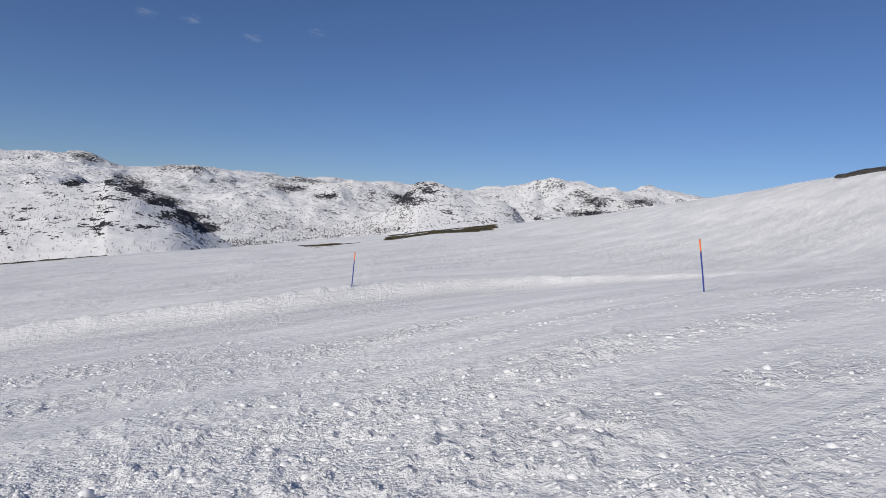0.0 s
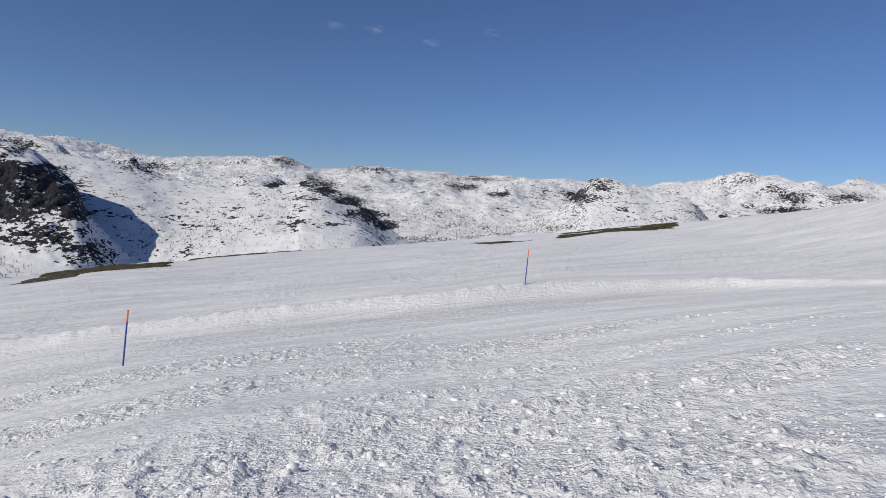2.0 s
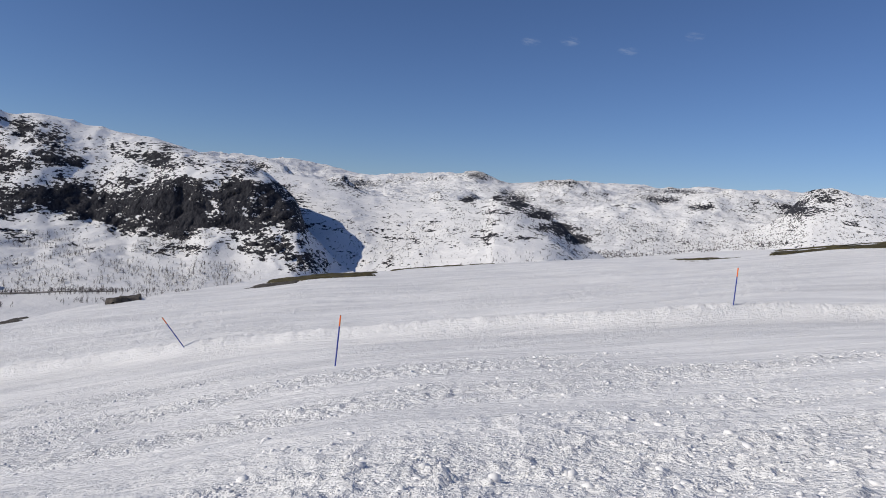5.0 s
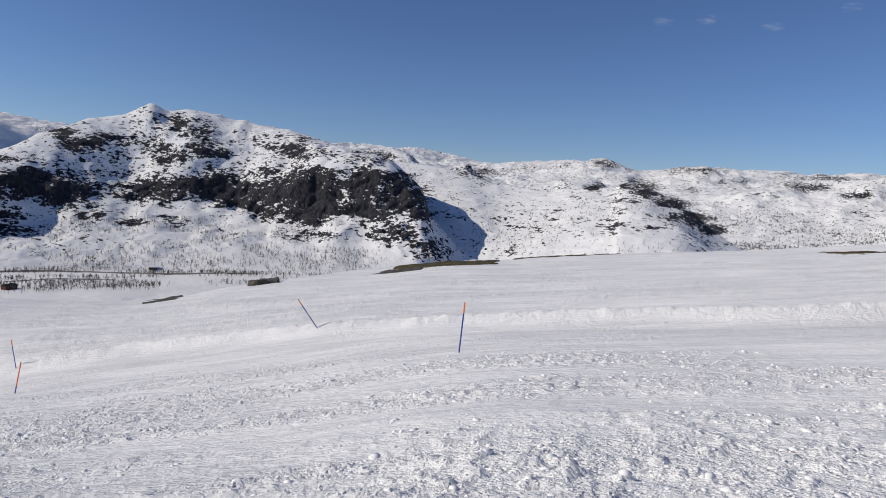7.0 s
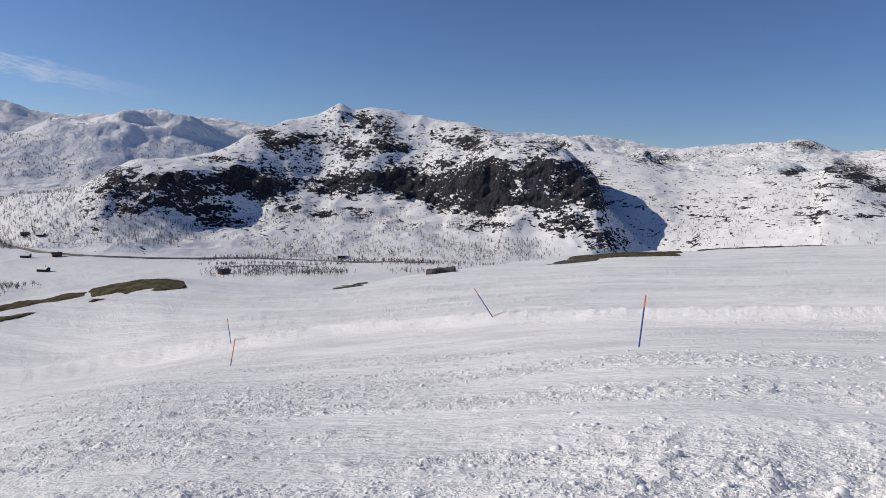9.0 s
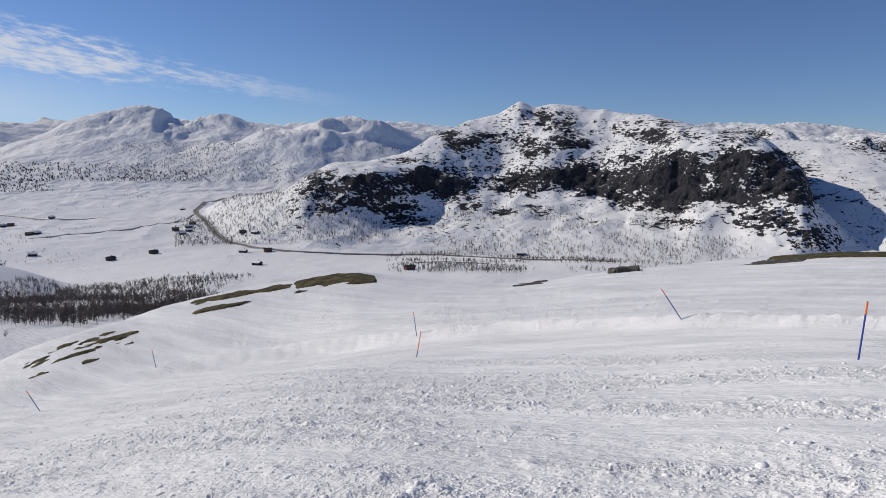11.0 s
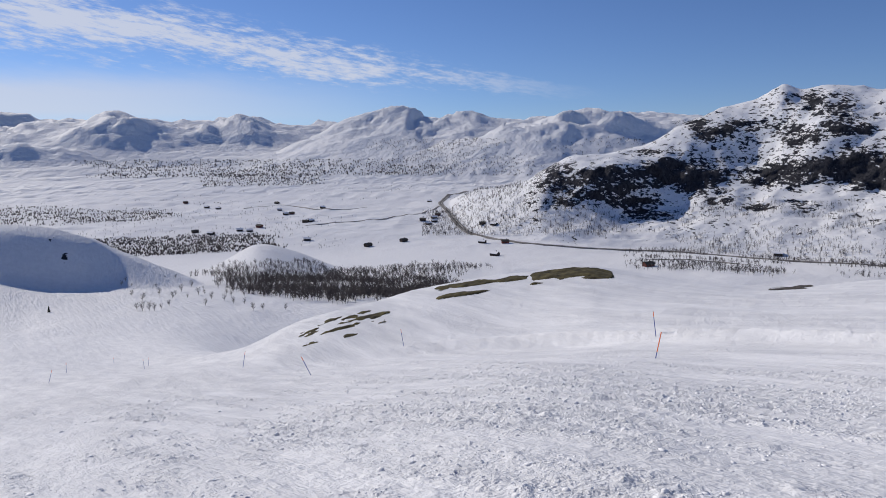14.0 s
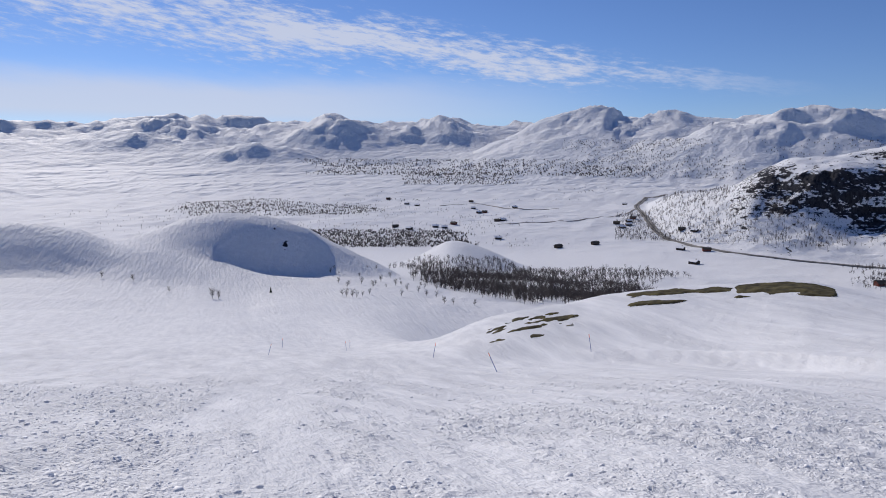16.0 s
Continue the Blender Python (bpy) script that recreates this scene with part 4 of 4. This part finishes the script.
patch("rock_outcrop", "dark weathered rock outcrop melted out of the snow", "rock", STONE, 55.6, 58.8, 83, 98, -0.5, 0.9, 231)
patch("rock_outcrop", "dark weathered rock outcrop melted out of the snow", "rock", STONE, -36, -29.5, 98, 119, -0.1, 0.5, 235)
patch("rock_outcrop", "flat dark rock slab half covered by snow", "rock", STONE, 43, 50, 84, 97, 0.3, 0.3, 239)
patch("rock_outcrop", "flat dark rock slab half covered by snow", "rock", STONE, 63, 67, 79, 89, 0.3, 0.3, 243)

# ---------------------------------------------------------------- road and cabins


def smooth_line(points, step=6.0):
    """Points along a rounded line through the plan positions, step metres apart."""
    p = np.array(points, float)
    s = np.concatenate([[0], np.cumsum(np.hypot(*np.diff(p, axis=0).T))])
    t = np.arange(0, s[-1], step)
    return np.stack([pchip(s[None], p[:, k][None], t[None])[0] for k in (0, 1)], 1)


def ribbon(name, line, profile, mat, label, category="road"):
    """A strip along a line on the ground; profile: (offset to the left, height over the ground)."""
    tang = np.gradient(line, axis=0)
    tang /= np.hypot(*tang.T)[:, None]
    side = np.stack([-tang[:, 1], tang[:, 0]], 1)
    rho, az = np.hypot(*line.T), np.degrees(np.arctan2(-line[:, 0], line[:, 1]))
    zc = land_at(az, rho)
    zc = np.convolve(np.pad(zc, 6, mode="edge"), np.ones(13) / 13, "valid")
    rows = []
    for off, up in profile:
        p = line + side * off
        zz = land_at(np.degrees(np.arctan2(-p[:, 0], p[:, 1])), np.hypot(*p.T))
        rows.append(np.column_stack([p, np.maximum(zc, zz) + up]))
    v = np.stack(rows, 1)
    n, m = v.shape[:2]
    i = np.arange(n * m).reshape(n, m)
    mesh = bpy.data.meshes.new(name)
    fill(mesh, v.reshape(-1, 3), np.stack([i[:-1, :-1], i[1:, :-1], i[1:, 1:], i[:-1, 1:]], -1).reshape(-1, 4))
    mesh.materials.append(mat)
    return tagged(new(name, mesh), label, category, kind="structure")


ROAD = [bearing(a, d) for a, d in ((58, 1010), (64, 1030), (67.3, 1045), (70.6, 1068), (74, 1085), (79.8, 1090), (84, 1092), (87.7, 1140), (89.6, 1210), (91.2, 1290), (92.2, 1450),
                                   (92.9, 1680), (93.4, 1850), (92.8, 2050), (91, 2150))]
line = smooth_line(ROAD)
ribbon("road", line, ((-4, -0.6), (-3.6, 0.45), (3.6, 0.6), (4, -0.6)), ASPHALT, "grey cleared valley road winding round the mountain foot")
ribbon("road_verge", line, ((-10, -0.7), (-7.5, 0.5), (-4.6, 0.9), (-4.1, 0.3)), VERGE, "bare brown earth bank along the valley road", "verge")
for pts in (((105, 1400), (102.3, 1440), (98.3, 1500), (95, 1620), (93.2, 1780)), ((110, 1800), (106.5, 1850), (103.6, 1740), (99.6, 1780)), ((68, 900), (70, 930), (73, 925), (76, 900))):
    ribbon("track", smooth_line([bearing(a, d) for a, d in pts]), ((-3.5, -0.6), (-3, 0.45), (3, 0.45), (3.5, -0.6)), VERGE, "narrow dark cleared track across the snowy valley", "track")


def prism(x0, x1, y0, y1, z0, z1, ridge=None):
    """A box; with ridge, a gable body whose ridge runs along x at that height."""
    bm = bmesh.new()
    lower = [bm.verts.new(p) for p in ((x0, y0, z0), (x1, y0, z0), (x1, y1, z0), (x0, y1, z0))]
    upper = [bm.verts.new(p) for p in ((x0, y0, z1), (x1, y0, z1), (x1, y1, z1), (x0, y1, z1))]
    if ridge is None:
        bm.faces.new(upper)
    else:
        ym = (y0 + y1) / 2
        a, b = bm.verts.new((x0, ym, ridge)), bm.verts.new((x1, ym, ridge))
        bm.faces.new((upper[0], upper[1], b, a))
        bm.faces.new((upper[2], upper[3], a, b))
        bm.faces.new((upper[1], upper[2], b))
        bm.faces.new((upper[3], upper[0], a))
    bm.faces.new(lower[::-1])
    for i in range(4):
        j = (i + 1) % 4
        bm.faces.new((lower[i], lower[j], upper[j], upper[i]))
    bmesh.ops.recalc_face_normals(bm, faces=bm.faces)
    return bm


def roof_shell(x0, x1, y0, y1, eave, ridge, thick):
    bm = bmesh.new()
    ym = (y0 + y1) / 2
    rings = []
    for x in (x0, x1):
        rings.append([bm.verts.new((x, y, z)) for y, z in ((y0, eave), (ym, ridge), (y1, eave), (y1, eave + thick), (ym, ridge + thick), (y0, eave + thick))])
    for i in range(6):
        j = (i + 1) % 6
        bm.faces.new((rings[0][i], rings[0][j], rings[1][j], rings[1][i]))
    for r in rings:
        bm.faces.new((r[0], r[1], r[4], r[5]))
        bm.faces.new((r[1], r[2], r[3], r[4]))
    bmesh.ops.recalc_face_normals(bm, faces=bm.faces)
    return bm


def cabin(wall_mat, roof_mat, label, group):
    ob = new("cabin")
    wall = part("wall", prism(-6, 6, -4, 4, -1.2, 2.8, 5.0), wall_mat, ob)
    roof = part("roof", roof_shell(-6.7, 6.7, -4.9, 4.9, 2.35, 5.05, 0.35), roof_mat, ob)
    part("chimney", prism(1.5, 2.5, 0.6, 1.5, 4.0, 6.4), STONE, roof)
    part("door", prism(-0.6, 0.5, -4.08, -3.9, 0, 2.1), TIMBER, wall)
    for x in (-4.2, -2.2, 2.6, 4.4):
        part("window", prism(x - 0.6, x + 0.6, -4.06, -3.9, 0.9, 2.1), PANE, wall)
    for y in (-1.8, 1.8):
        part("window", prism(5.9, 6.06, y - 0.6, y + 0.6, 0.9, 2.1), PANE, wall)
    return tagged(ob, label, "cabin", group)


KINDS = (cabin(TIMBER, TURF, "dark timber mountain cabin with a bare dark roof", "cabins in the valley"),
         cabin(TIMBER, ROOF_SNOW, "dark timber mountain cabin under a snow-covered roof", "cabins in the valley"),
         cabin(RED_WOOD, TURF, "red timber mountain cabin with a dark roof", "cabins in the valley"))
CABINS = [(107.3, -4.02), (107.1, -4.6), (106.6, -4.97), (106.1, -4.93), (103.5, -4.48), (105, -5.67), (104.5, -5.62), (112, -4.34), (114.5, -3.82), (112.9, -4.22), (113.9, -6.23),
          (112.7, -6.43), (110.4, -6.22), (108.8, -5.99), (109.6, -6.3), (99.7, -7.86), (94.3, -4.05), (93.9, -5.49), (93.6, -5.21), (94.4, -6.02), (94.9, -5.67), (93.9, -5.8), (89.7, -7.64),
          (87.7, -7.62), (88.7, -6.15), (89.7, -6.05), (88.6, -8.73), (65.9, -7.95), (75.6, -9.3), (104.9, -7.2), (96.6, -7.5)]
standing = set()
for i, (az, angle) in enumerate(CABINS):
    x, y, z, d = spot(az, angle)
    kind = (0, 1, 1, 2, 1)[i % 5]
    m = pose(x, y, z + 0.9, 0, 0, az + (i * 37) % 80 - 40)
    if kind in standing:
        copy_thing(KINDS[kind], m)
    else:
        standing.add(kind)
        KINDS[kind].matrix_basis = m
